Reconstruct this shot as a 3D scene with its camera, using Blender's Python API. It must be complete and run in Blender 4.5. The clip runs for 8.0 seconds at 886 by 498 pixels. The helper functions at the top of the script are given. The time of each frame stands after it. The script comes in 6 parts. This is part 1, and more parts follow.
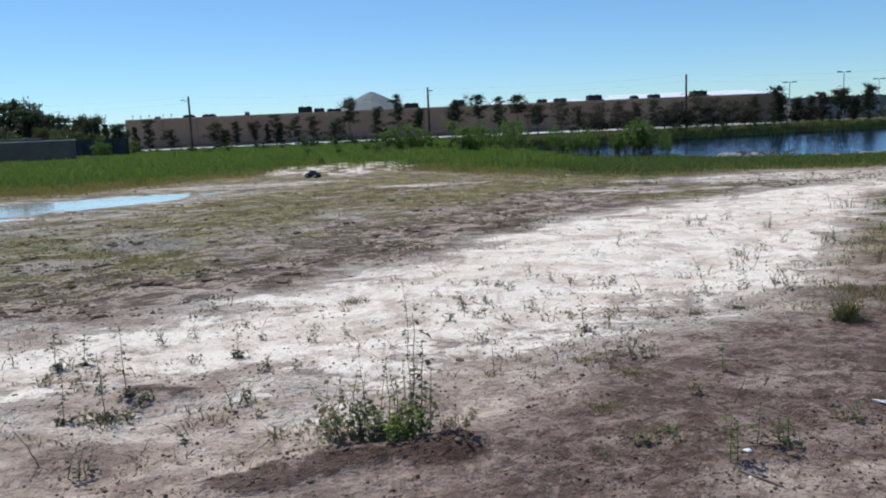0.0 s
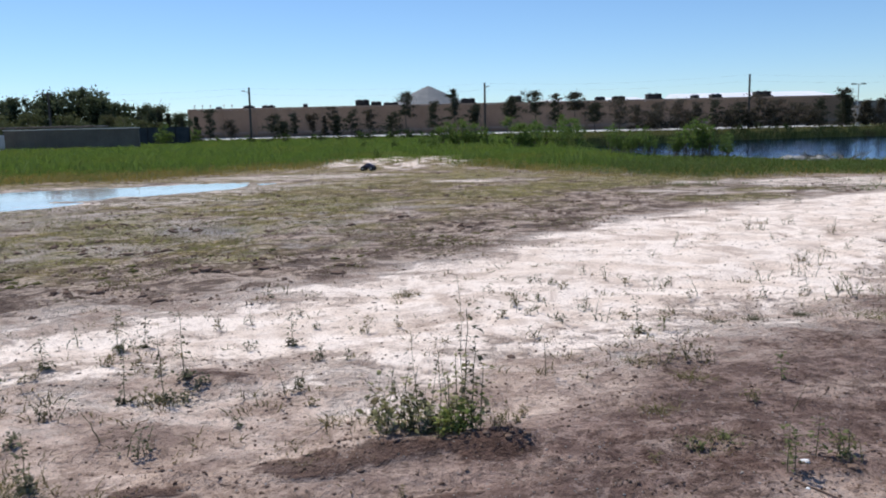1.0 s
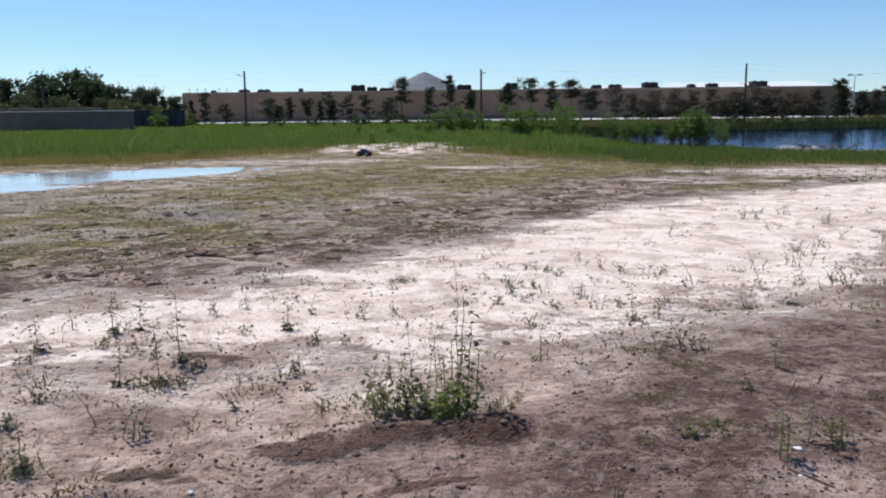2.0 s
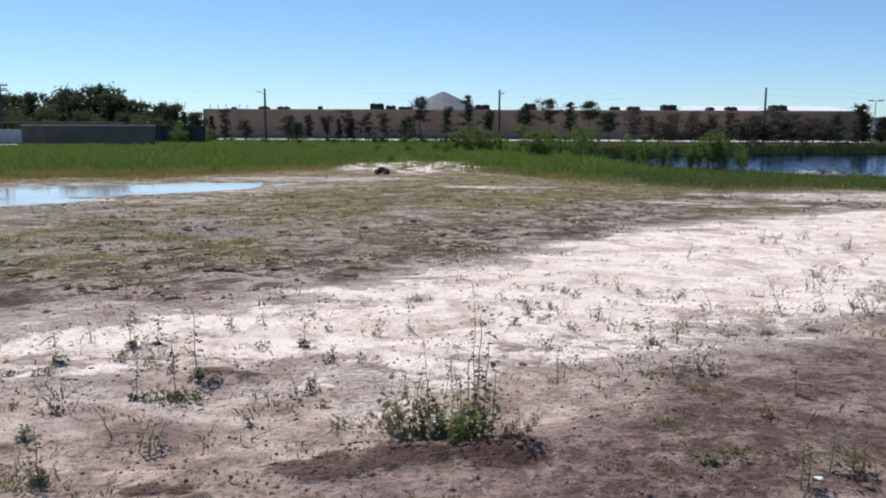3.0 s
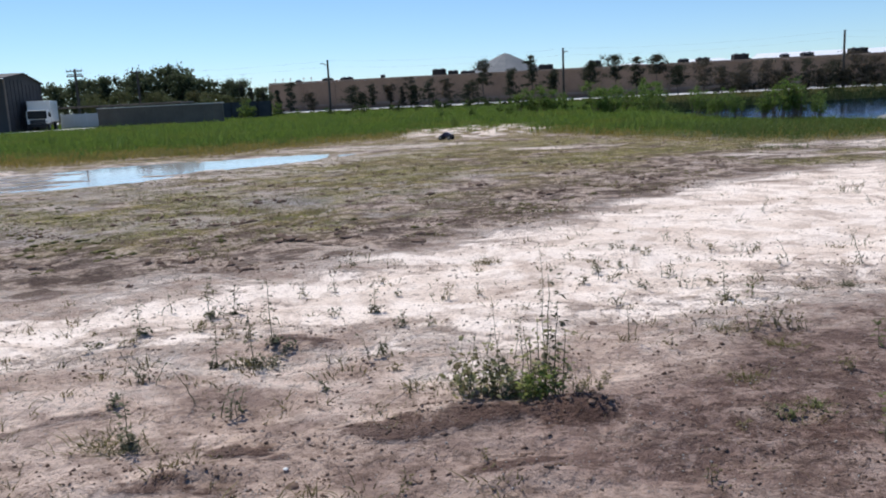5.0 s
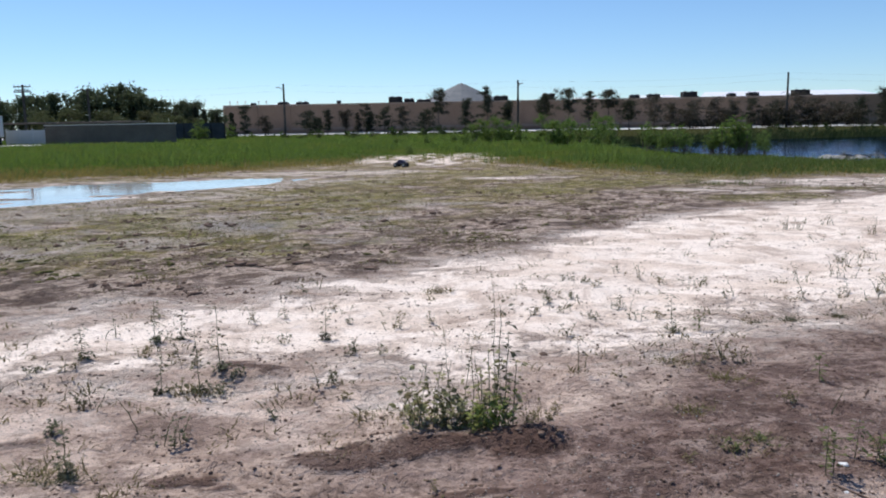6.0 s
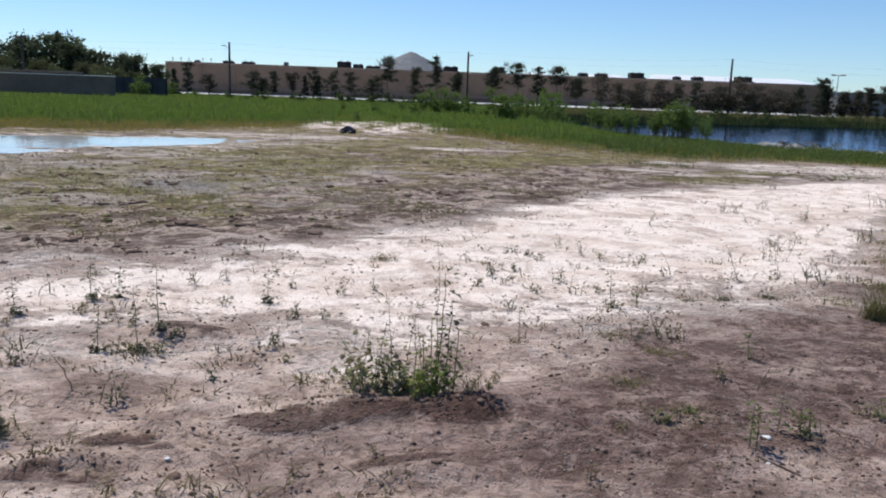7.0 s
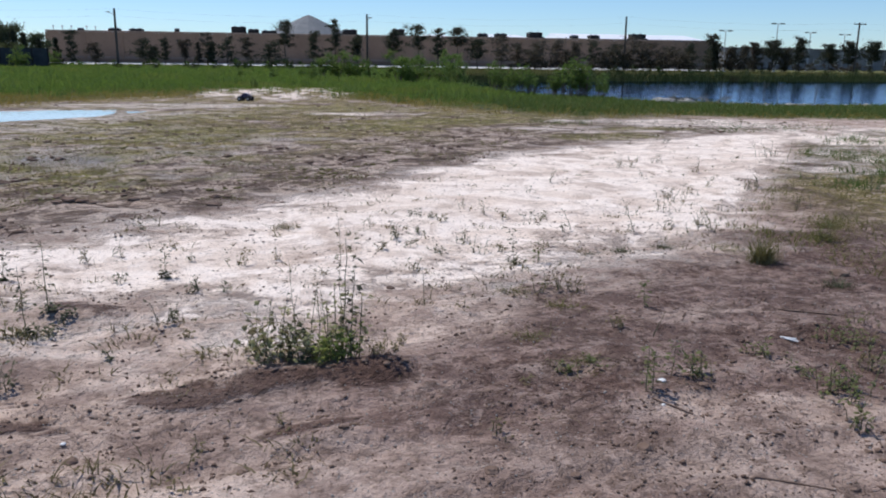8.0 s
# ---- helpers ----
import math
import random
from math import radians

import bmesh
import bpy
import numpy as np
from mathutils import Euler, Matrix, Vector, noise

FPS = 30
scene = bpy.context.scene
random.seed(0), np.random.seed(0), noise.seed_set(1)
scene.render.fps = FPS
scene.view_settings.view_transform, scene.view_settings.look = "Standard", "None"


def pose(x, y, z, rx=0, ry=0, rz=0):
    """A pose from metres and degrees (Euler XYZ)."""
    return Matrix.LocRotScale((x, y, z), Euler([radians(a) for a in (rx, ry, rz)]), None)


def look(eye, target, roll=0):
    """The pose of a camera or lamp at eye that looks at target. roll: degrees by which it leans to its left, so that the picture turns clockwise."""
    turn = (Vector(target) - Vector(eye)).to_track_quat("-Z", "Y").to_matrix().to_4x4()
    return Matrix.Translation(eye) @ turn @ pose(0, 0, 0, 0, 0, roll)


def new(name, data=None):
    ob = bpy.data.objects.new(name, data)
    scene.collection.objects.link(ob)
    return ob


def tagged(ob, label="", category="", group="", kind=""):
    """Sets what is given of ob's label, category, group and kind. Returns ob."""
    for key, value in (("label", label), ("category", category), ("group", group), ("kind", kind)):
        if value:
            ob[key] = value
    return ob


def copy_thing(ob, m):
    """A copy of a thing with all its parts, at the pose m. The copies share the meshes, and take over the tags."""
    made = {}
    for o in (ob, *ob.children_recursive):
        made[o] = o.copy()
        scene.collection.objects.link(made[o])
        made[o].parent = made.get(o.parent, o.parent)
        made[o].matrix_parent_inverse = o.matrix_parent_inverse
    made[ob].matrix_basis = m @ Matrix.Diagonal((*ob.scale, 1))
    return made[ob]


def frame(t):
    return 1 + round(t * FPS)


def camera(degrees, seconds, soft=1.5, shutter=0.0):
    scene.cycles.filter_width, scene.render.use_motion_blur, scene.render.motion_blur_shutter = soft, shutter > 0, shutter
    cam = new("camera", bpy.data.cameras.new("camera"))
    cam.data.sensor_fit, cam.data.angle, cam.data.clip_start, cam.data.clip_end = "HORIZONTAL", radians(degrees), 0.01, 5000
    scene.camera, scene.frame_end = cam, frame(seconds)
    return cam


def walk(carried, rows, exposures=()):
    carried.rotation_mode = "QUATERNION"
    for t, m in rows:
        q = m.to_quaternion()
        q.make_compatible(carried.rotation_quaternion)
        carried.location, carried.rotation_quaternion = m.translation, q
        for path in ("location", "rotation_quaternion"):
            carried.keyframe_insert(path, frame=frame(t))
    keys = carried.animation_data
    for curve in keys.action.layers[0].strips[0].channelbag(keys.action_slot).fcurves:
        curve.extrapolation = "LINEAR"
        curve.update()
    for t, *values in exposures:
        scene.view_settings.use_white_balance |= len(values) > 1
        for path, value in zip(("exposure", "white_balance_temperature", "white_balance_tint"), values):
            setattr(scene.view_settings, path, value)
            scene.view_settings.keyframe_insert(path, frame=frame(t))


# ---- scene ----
cam = camera(57.5, 8.0, soft=1.95)

PATH = [
    (0.0, 0.044, 0.010, 1.601, 81.63, 2.50, -4.41),
    (0.5, 0.050, 0.025, 1.610, 80.35, 2.06, -4.27),
    (1.0, 0.023, 0.008, 1.601, 81.43, 1.29, -0.51),
    (1.5, 0.000, 0.000, 1.600, 81.45, 0.75, 0.00),
    (1.7, 0.013, 0.001, 1.595, 80.47, 0.73, -0.22),
    (2.8, -0.008, 0.023, 1.599, 81.33, 0.33, -2.01),
    (3.0, -0.008, 0.010, 1.600, 81.83, -0.21, 0.45),
    (3.5, 0.002, 0.014, 1.596, 81.52, -0.43, 1.12),
    (4.0, -0.019, -0.003, 1.587, 82.15, 2.05, 4.70),
    (4.5, -0.012, -0.000, 1.592, 80.62, 1.81, 5.26),
    (5.0, 0.010, 0.004, 1.585, 79.44, 2.73, 4.89),
    (5.2, 0.010, 0.010, 1.599, 80.70, 1.96, 2.24),
    (6.3, -0.000, -0.009, 1.588, 81.28, 0.30, 1.26),
    (6.5, -0.013, -0.017, 1.581, 80.83, -0.38, -0.18),
    (7.0, -0.017, -0.018, 1.584, 79.21, -2.01, -1.82),
    (7.5, -0.013, -0.016, 1.574, 78.72, -2.03, -2.62),
    (8.0, 0.031, -0.015, 1.575, 76.85, -0.69, -8.68),
]
walk(cam, [(t, pose(*p)) for t, *p in PATH],
     exposures=((0.0, -0.16, 6180, 3), (0.6, -0.13, 6500, 10), (1.1, -0.05, 6500, 10), (6.5, -0.05, 6500, 10), (7.2, -0.08, 6500, 10), (8.0, -0.14, 6320, 11)))

# ---- world, sun, exposure ----
SUN_AZ, SUN_EL = radians(-38), radians(58)      # azimuth from +y towards +x
world = bpy.data.worlds.new("sky")
scene.world = world
world.use_nodes = True
wn = world.node_tree.nodes
sky = wn.new("ShaderNodeTexSky")
sky.sky_type, sky.sun_disc = "NISHITA", False
sky.sun_elevation, sky.sun_rotation = SUN_EL, SUN_AZ
sky.air_density, sky.dust_density, sky.ozone_density = 0.85, 0.1, 4.0
wn["Background"].inputs["Strength"].default_value = 0.121
tint = wn.new("ShaderNodeMix")
tint.data_type, tint.blend_type = "RGBA", "MULTIPLY"
tint.inputs[0].default_value, tint.inputs[7].default_value = 1.0, (0.815, 0.96, 1.095, 1)
world.node_tree.links.new(sky.outputs[0], tint.inputs[6])
world.node_tree.links.new(tint.outputs[2], wn["Background"].inputs["Color"])

sun = new("sun", bpy.data.lights.new("sun", "SUN"))
sun.data.energy, sun.data.angle, sun.data.color = 4.3, radians(0.55), (1.0, 0.945, 0.875)
toward = Vector((math.sin(SUN_AZ) * math.cos(SUN_EL), math.cos(SUN_AZ) * math.cos(SUN_EL), math.sin(SUN_EL)))
sun.matrix_world = look(toward * 50, (0, 0, 0))


# ---- materials ----
def nodes_of(name):
    m = bpy.data.materials.new(name)
    m.use_nodes = True
    nt = m.node_tree
    return m, nt, nt.nodes["Principled BSDF"]


def noise_node(nt, scale, detail=4.0, rough=0.55, vec=None, distort=0.0):
    n = nt.nodes.new("ShaderNodeTexNoise")
    n.inputs["Scale"].default_value = scale
    n.inputs["Detail"].default_value = detail
    n.inputs["Roughness"].default_value = rough
    n.inputs["Distortion"].default_value = distort
    if vec is not None:
        nt.links.new(vec, n.inputs["Vector"])
    return n.outputs["Fac"]


def ramp(nt, fac, lo, hi, a=0.0, b=1.0):
    r = nt.nodes.new("ShaderNodeMapRange")
    r.interpolation_type = "SMOOTHSTEP"
    for key, v in (("From Min", lo), ("From Max", hi), ("To Min", a), ("To Max", b)):
        r.inputs[key].default_value = v
    nt.links.new(fac, r.inputs["Value"])
    return r.outputs["Result"]


def mixc(nt, fac, a, b, how="MIX"):
    n = nt.nodes.new("ShaderNodeMix")
    n.data_type, n.blend_type = "RGBA", how
    for sock, v in ((n.inputs[0], fac), (n.inputs[6], a), (n.inputs[7], b)):
        if isinstance(v, (int, float)):
            sock.default_value = v
        elif isinstance(v, tuple):
            sock.default_value = (*v, 1)
        else:
            nt.links.new(v, sock)
    return n.outputs[2]


def calc(nt, op, a, b=0.0):
    n = nt.nodes.new("ShaderNodeMath")
    n.operation = op
    for sock, v in zip(n.inputs, (a, b)):
        if isinstance(v, (int, float)):
            sock.default_value = v
        else:
            nt.links.new(v, sock)
    return n.outputs[0]


def bump(nt, p, height, strength, dist):
    b = nt.nodes.new("ShaderNodeBump")
    b.inputs["Strength"].default_value, b.inputs["Distance"].default_value = strength, dist
    nt.links.new(height, b.inputs["Height"])
    nt.links.new(b.outputs["Normal"], p.inputs["Normal"])


def surf(name, c1, c2, scale=3.0, rough=0.8, metal=0.0, relief=0.0, fine=40.0, vary=0.0, spec=0.5):
    """A surface of two tones with wear at two scales."""
    m, nt, p = nodes_of(name)
    co = nt.nodes.new("ShaderNodeTexCoord").outputs["Object"]
    big = noise_node(nt, scale, 5, vec=co)
    small = noise_node(nt, fine, 3, vec=co)
    col = mixc(nt, ramp(nt, big, 0.3, 0.7), c1, c2)
    dark = tuple(v * 0.7 for v in c1)
    col = mixc(nt, ramp(nt, small, 0.5, 0.85, 0, 0.55), col, dark)
    if vary:
        info = nt.nodes.new("ShaderNodeObjectInfo").outputs["Random"]
        col = mixc(nt, calc(nt, "MULTIPLY", info, vary), col, tuple(min(1, v * 1.7) for v in c2))
    nt.links.new(col, p.inputs["Base Color"])
    nt.links.new(ramp(nt, small, 0.2, 0.8, rough - 0.08, min(1, rough + 0.08)), p.inputs["Roughness"])
    p.inputs["Metallic"].default_value = metal
    p.inputs["Specular IOR Level"].default_value = spec
    if relief:
        bump(nt, p, small, 0.6, relief)
    return m


def leaf(name, c1, c2, c3, scale=0.6, through_light=0.3):
    """Foliage: each blade or leaf takes a tone of its own, and lets some light through."""
    m, nt, p = nodes_of(name)
    geo = nt.nodes.new("ShaderNodeNewGeometry").outputs["Random Per Island"]
    co = nt.nodes.new("ShaderNodeNewGeometry").outputs["Position"]
    col = mixc(nt, geo, c1, c2)
    col = mixc(nt, ramp(nt, noise_node(nt, scale, 3, vec=co), 0.5, 0.75), col, c3)
    nt.links.new(col, p.inputs["Base Color"])
    p.inputs["Roughness"].default_value = 0.75
    p.inputs["Specular IOR Level"].default_value = 0.2
    tr = nt.nodes.new("ShaderNodeBsdfTranslucent")
    nt.links.new(col, tr.inputs["Color"])
    mx = nt.nodes.new("ShaderNodeMixShader")
    mx.inputs[0].default_value = through_light
    nt.links.new(p.outputs[0], mx.inputs[1])
    nt.links.new(tr.outputs[0], mx.inputs[2])
    nt.links.new(mx.outputs[0], nt.nodes["Material Output"].inputs["Surface"])
    return m


def make_ground_mat():
    m, nt, p = nodes_of("sandy_ground")
    co = nt.nodes.new("ShaderNodeNewGeometry").outputs["Position"]

    def attr(name):
        a = nt.nodes.new("ShaderNodeAttribute")
        a.attribute_name = name
        return a.outputs["Fac"]
    n_big = noise_node(nt, 0.55, 5, 0.6, co, 0.4)
    n_mid = noise_node(nt, 2.2, 6, 0.65, co, 0.6)
    n_fine = noise_node(nt, 11.0, 6, 0.7, co)
    n_grit = noise_node(nt, 48.0, 4, 0.75, co)
    # streaks along the wheel tracks
    mp = nt.nodes.new("ShaderNodeMapping")
    mp.inputs["Rotation"].default_value = (0, 0, radians(-24))
    mp.inputs["Scale"].default_value = (0.75, 1.35, 1)
    nt.links.new(co, mp.inputs["Vector"])
    n_track = noise_node(nt, 1.4, 5, 0.6, mp.outputs[0], 0.8)

    n_patch = noise_node(nt, 1.1, 7, 0.68, co, 1.0)
    n_crumb = noise_node(nt, 26.0, 4, 0.7, co)
    dirt = mixc(nt, ramp(nt, n_mid, 0.44, 0.57), (0.16, 0.116, 0.103), (0.28, 0.218, 0.196))
    dirt = mixc(nt, ramp(nt, n_track, 0.5, 0.6, 0, 0.58), dirt, (0.37, 0.298, 0.265))
    dirt = mixc(nt, ramp(nt, n_patch, 0.5, 0.6, 0, 0.75), dirt, (0.125, 0.09, 0.077))
    dirt = mixc(nt, ramp(nt, noise_node(nt, 5.2, 6, 0.7, co, 0.4), 0.52, 0.57, 0, 0.6), dirt, (0.36, 0.30, 0.275))
    dirt = mixc(nt, ramp(nt, noise_node(nt, 7.3, 6, 0.7, co, 0.4), 0.53, 0.57, 0, 0.7), dirt, (0.115, 0.078, 0.068))
    pale = calc(nt, "MULTIPLY", attr("pale"), ramp(nt, n_mid, 0.36, 0.55, 0.4, 1.0))
    dirt = mixc(nt, pale, dirt, mixc(nt, ramp(nt, n_track, 0.4, 0.6), (0.45, 0.378, 0.33), (0.64, 0.565, 0.51)))
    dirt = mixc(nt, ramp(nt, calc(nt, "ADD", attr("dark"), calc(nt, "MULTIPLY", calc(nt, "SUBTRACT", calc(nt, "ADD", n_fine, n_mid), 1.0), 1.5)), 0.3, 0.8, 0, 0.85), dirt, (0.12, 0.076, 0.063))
    dirt = mixc(nt, ramp(nt, n_fine, 0.5, 0.58, 0, 0.75), dirt, mixc(nt, 1.0, dirt, (0.55, 0.52, 0.50), "MULTIPLY"))
    # grey-green crust with moss and low weeds
    crust = mixc(nt, ramp(nt, n_mid, 0.47, 0.53), (0.185, 0.145, 0.118), (0.50, 0.43, 0.37))
    crust = mixc(nt, ramp(nt, n_track, 0.48, 0.56, 0, 0.9), crust, (0.58, 0.515, 0.455))
    crust = mixc(nt, ramp(nt, noise_node(nt, 3.6, 5, 0.62, co, 0.7), 0.53, 0.58, 0, 0.6), crust, (0.11, 0.08, 0.064))
    crust = mixc(nt, ramp(nt, n_patch, 0.5, 0.555, 0, 0.68), crust, (0.10, 0.073, 0.06))
    weedy = calc(nt, "MULTIPLY", attr("weedy"), ramp(nt, calc(nt, "ADD", n_big, calc(nt, "MULTIPLY", attr("weedy"), 0.05)), 0.455, 0.55))
    crust = mixc(nt, calc(nt, "MULTIPLY", weedy, ramp(nt, n_fine, 0.42, 0.53, 0.1, 0.9)), crust, mixc(nt, ramp(nt, n_mid, 0.4, 0.6), (0.15, 0.14, 0.034), (0.29, 0.26, 0.066)))
    crust = mixc(nt, ramp(nt, n_fine, 0.5, 0.59, 0, 0.7), crust, mixc(nt, 1.0, crust, (0.42, 0.39, 0.37), "MULTIPLY"))
    crust = mixc(nt, calc(nt, "MULTIPLY", attr("lichen"), ramp(nt, n_fine, 0.4, 0.56, 0.1, 0.95)), crust, (0.52, 0.51, 0.495))
    crust = mixc(nt, calc(nt, "MULTIPLY", attr("moss"), ramp(nt, n_fine, 0.42, 0.55, 0.0, 0.85)), crust, mixc(nt, ramp(nt, n_mid, 0.42, 0.58), (0.125, 0.135, 0.028), (0.25, 0.25, 0.055)))
    col = mixc(nt, attr("crust"), dirt, crust)
    # pale dry sand
    white = mixc(nt, ramp(nt, n_track, 0.4, 0.56), (0.72, 0.67, 0.61), (0.835, 0.815, 0.775))
    white = mixc(nt, ramp(nt, n_patch, 0.5, 0.63, 0, 0.75), white, (0.49, 0.425, 0.375))
    white = mixc(nt, ramp(nt, n_fine, 0.56, 0.67, 0, 0.45), white, (0.38, 0.32, 0.28))
    n_mott = noise_node(nt, 3.2, 6, 0.66, co, 0.5)
    white = mixc(nt, ramp(nt, n_mott, 0.52, 0.6, 0, 0.47), white, (0.44, 0.38, 0.33))
    sand = calc(nt, "ADD", attr("sand"), calc(nt, "MULTIPLY", calc(nt, "SUBTRACT", n_track, 0.5), 1.2))
    sand = calc(nt, "ADD", sand, calc(nt, "MULTIPLY", calc(nt, "SUBTRACT", n_patch, 0.5), -1.0))
    sand = calc(nt, "ADD", sand, calc(nt, "MULTIPLY", calc(nt, "SUBTRACT", n_fine, 0.5), 1.2))
    sand = ramp(nt, sand, 0.14, 0.82)
    col = mixc(nt, sand, col, white)
    col = mixc(nt, ramp(nt, n_crumb, 0.55, 0.65, 0, 0.5), col, mixc(nt, 1.0, col, (0.40, 0.36, 0.34), "MULTIPLY"))
    # turf under the tall grass
    turf = mixc(nt, n_mid, (0.055, 0.075, 0.02), (0.10, 0.115, 0.035))
    turf = mixc(nt, ramp(nt, n_big, 0.47, 0.65, 0, 0.5), turf, (0.21, 0.17, 0.05))
    grassy = calc(nt, "ADD", attr("grass"), calc(nt, "MULTIPLY", calc(nt, "SUBTRACT", n_mid, 0.5), 1.2))
    col = mixc(nt, ramp(nt, grassy, 0.35, 0.65), col, turf)
    wet = ramp(nt, calc(nt, "ADD", attr("wet"), calc(nt, "MULTIPLY", calc(nt, "SUBTRACT", n_mid, 0.5), 0.8)), 0.35, 0.8)
    col = mixc(nt, calc(nt, "MULTIPLY", wet, 0.55), col, mixc(nt, 1.0, col, (0.5, 0.47, 0.45), "MULTIPLY"))
    col = mixc(nt, ramp(nt, n_grit, 0.56, 0.64, 0, 0.5), col, mixc(nt, 1.0, col, (0.45, 0.42, 0.40), "MULTIPLY"))
    col = mixc(nt, 1.0, col, (1.15, 1.03, 0.955), "MULTIPLY")
    nt.links.new(col, p.inputs["Base Color"])
    nt.links.new(ramp(nt, wet, 0, 1, 0.93, 0.45), p.inputs["Roughness"])
    p.inputs["Specular IOR Level"].default_value = 0.25
    h = calc(nt, "ADD", calc(nt, "MULTIPLY", n_fine, 1.35), calc(nt, "MULTIPLY", n_grit, 0.3))
    h = calc(nt, "ADD", h, calc(nt, "MULTIPLY", n_mott, 1.6))
    h = calc(nt, "ADD", h, calc(nt, "MULTIPLY", n_track, 0.9))
    h = calc(nt, "ADD", h, calc(nt, "MULTIPLY", n_crumb, 0.75))
    rough = calc(nt, "ADD", 1.0, calc(nt, "MULTIPLY", attr("crust"), 0.9))
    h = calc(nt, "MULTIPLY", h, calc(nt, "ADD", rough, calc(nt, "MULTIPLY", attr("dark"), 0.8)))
    h = calc(nt, "MULTIPLY", h, ramp(nt, sand, 0.2, 1.0, 1.0, 0.6))
    bump(nt, p, h, 1.0, 0.034)
    return m


def make_water(name, tint, rough, wave, size):
    m, nt, p = nodes_of(name)
    co = nt.nodes.new("ShaderNodeNewGeometry").outputs["Position"]
    mp = nt.nodes.new("ShaderNodeMapping")
    mp.inputs["Scale"].default_value = (1.0, 0.45, 1)
    nt.links.new(co, mp.inputs["Vector"])
    n = noise_node(nt, size, 4, 0.6, mp.outputs[0])
    col = mixc(nt, ramp(nt, noise_node(nt, 0.35, 4, vec=co), 0.35, 0.65), tint, tuple(v * 0.6 for v in tint))
    nt.links.new(col, p.inputs["Base Color"])
    p.inputs["Roughness"].default_value = rough
    p.inputs["IOR"].default_value = 1.33
    p.inputs["Specular IOR Level"].default_value = 0.09 if wave > 0.1 else 0.45
    bump(nt, p, n, 0.2 if wave > 0.1 else 0.12, wave)
    if wave > 0.1:                                   # deep water: a blue sheen over a dark body
        gl = nt.nodes.new("ShaderNodeBsdfGlossy")
        gl.inputs["Color"].default_value, gl.inputs["Roughness"].default_value = (0.37, 0.47, 0.74, 1), rough
        nt.links.new(p.inputs["Normal"].links[0].from_socket, gl.inputs["Normal"])
        mx = nt.nodes.new("ShaderNodeMixShader")
        mx.inputs[0].default_value = 0.85
        nt.links.new(p.outputs[0], mx.inputs[1])
        nt.links.new(gl.outputs[0], mx.inputs[2])
        nt.links.new(mx.outputs[0], nt.nodes["Material Output"].inputs["Surface"])
    return m


GROUND = make_ground_mat()
POND = make_water("pond_water", (0.006, 0.014, 0.028), 0.06, 0.11, 1.1)
PUDDLE = make_water("puddle_water", (0.62, 0.59, 0.56), 0.05, 0.012, 3.0)
GRASS = leaf("tall_grass", (0.09, 0.148, 0.025), (0.178, 0.265, 0.048), (0.205, 0.222, 0.046), 0.14, 0.5)
DRY = leaf("dry_grass", (0.25, 0.175, 0.04), (0.36, 0.28, 0.075), (0.21, 0.20, 0.04), 0.5, 0.35)
LOW = leaf("low_weeds", (0.145, 0.14, 0.048), (0.22, 0.205, 0.08), (0.20, 0.16, 0.08), 0.8, 0.4)
NEEDLE = leaf("pine_needles", (0.04, 0.046, 0.029), (0.075, 0.08, 0.048), (0.09, 0.076, 0.055), 0.3, 0.3)
BROWN_NEEDLE = leaf("brown_needles", (0.072, 0.064, 0.046), (0.12, 0.106, 0.076), (0.11, 0.082, 0.062), 0.3, 0.35)
CROWN = leaf("tree_leaves", (0.055, 0.075, 0.04), (0.115, 0.14, 0.075), (0.095, 0.105, 0.065), 0.25, 0.45)
OLIVE = leaf("olive_leaves", (0.085, 0.10, 0.042), (0.155, 0.17, 0.075), (0.12, 0.115, 0.055), 0.12, 0.35)
SHRUB = leaf("shrub_leaves", (0.095, 0.15, 0.036), (0.19, 0.27, 0.065), (0.13, 0.16, 0.045), 0.7, 0.5)
WEED = leaf("weed_leaves", (0.27, 0.27, 0.13), (0.47, 0.46, 0.24), (0.40, 0.365, 0.19), 4.0, 0.48)
FRESH = leaf("fresh_weed_leaves", (0.23, 0.29, 0.075), (0.37, 0.43, 0.125), (0.32, 0.33, 0.11), 4.0, 0.5)
LUSH = leaf("lush_grass", (0.075, 0.115, 0.028), (0.145, 0.205, 0.052), (0.125, 0.135, 0.045), 1.5, 0.4)
DIRT_WEED = leaf("dirt_weed_leaves", (0.10, 0.118, 0.045), (0.205, 0.23, 0.09), (0.17, 0.165, 0.075), 4.0, 0.4)
BANK = leaf("bank_grass", (0.10, 0.105, 0.034), (0.185, 0.175, 0.062), (0.17, 0.135, 0.055), 0.25, 0.4)
DARK_WEED = leaf("grey_weed_leaves", (0.08, 0.085, 0.05), (0.17, 0.175, 0.10), (0.14, 0.12, 0.08), 4.0, 0.28)
HEDGE = leaf("bank_hedge", (0.035, 0.055, 0.016), (0.075, 0.10, 0.03), (0.05, 0.055, 0.022), 0.5, 0.2)
WITHER = leaf("withered_leaves", (0.14, 0.115, 0.06), (0.27, 0.23, 0.12), (0.18, 0.14, 0.08), 4.0, 0.4)
BARK = surf("bark", (0.10, 0.075, 0.055), (0.17, 0.13, 0.10), 4, 0.9, relief=0.01)
STALK = surf("weed_stalk", (0.11, 0.12, 0.055), (0.17, 0.14, 0.08), 20, 0.8)
STUCCO = surf("tan_stucco", (0.205, 0.137, 0.096), (0.25, 0.17, 0.12), 0.15, 0.9, relief=0.01, fine=2.5)
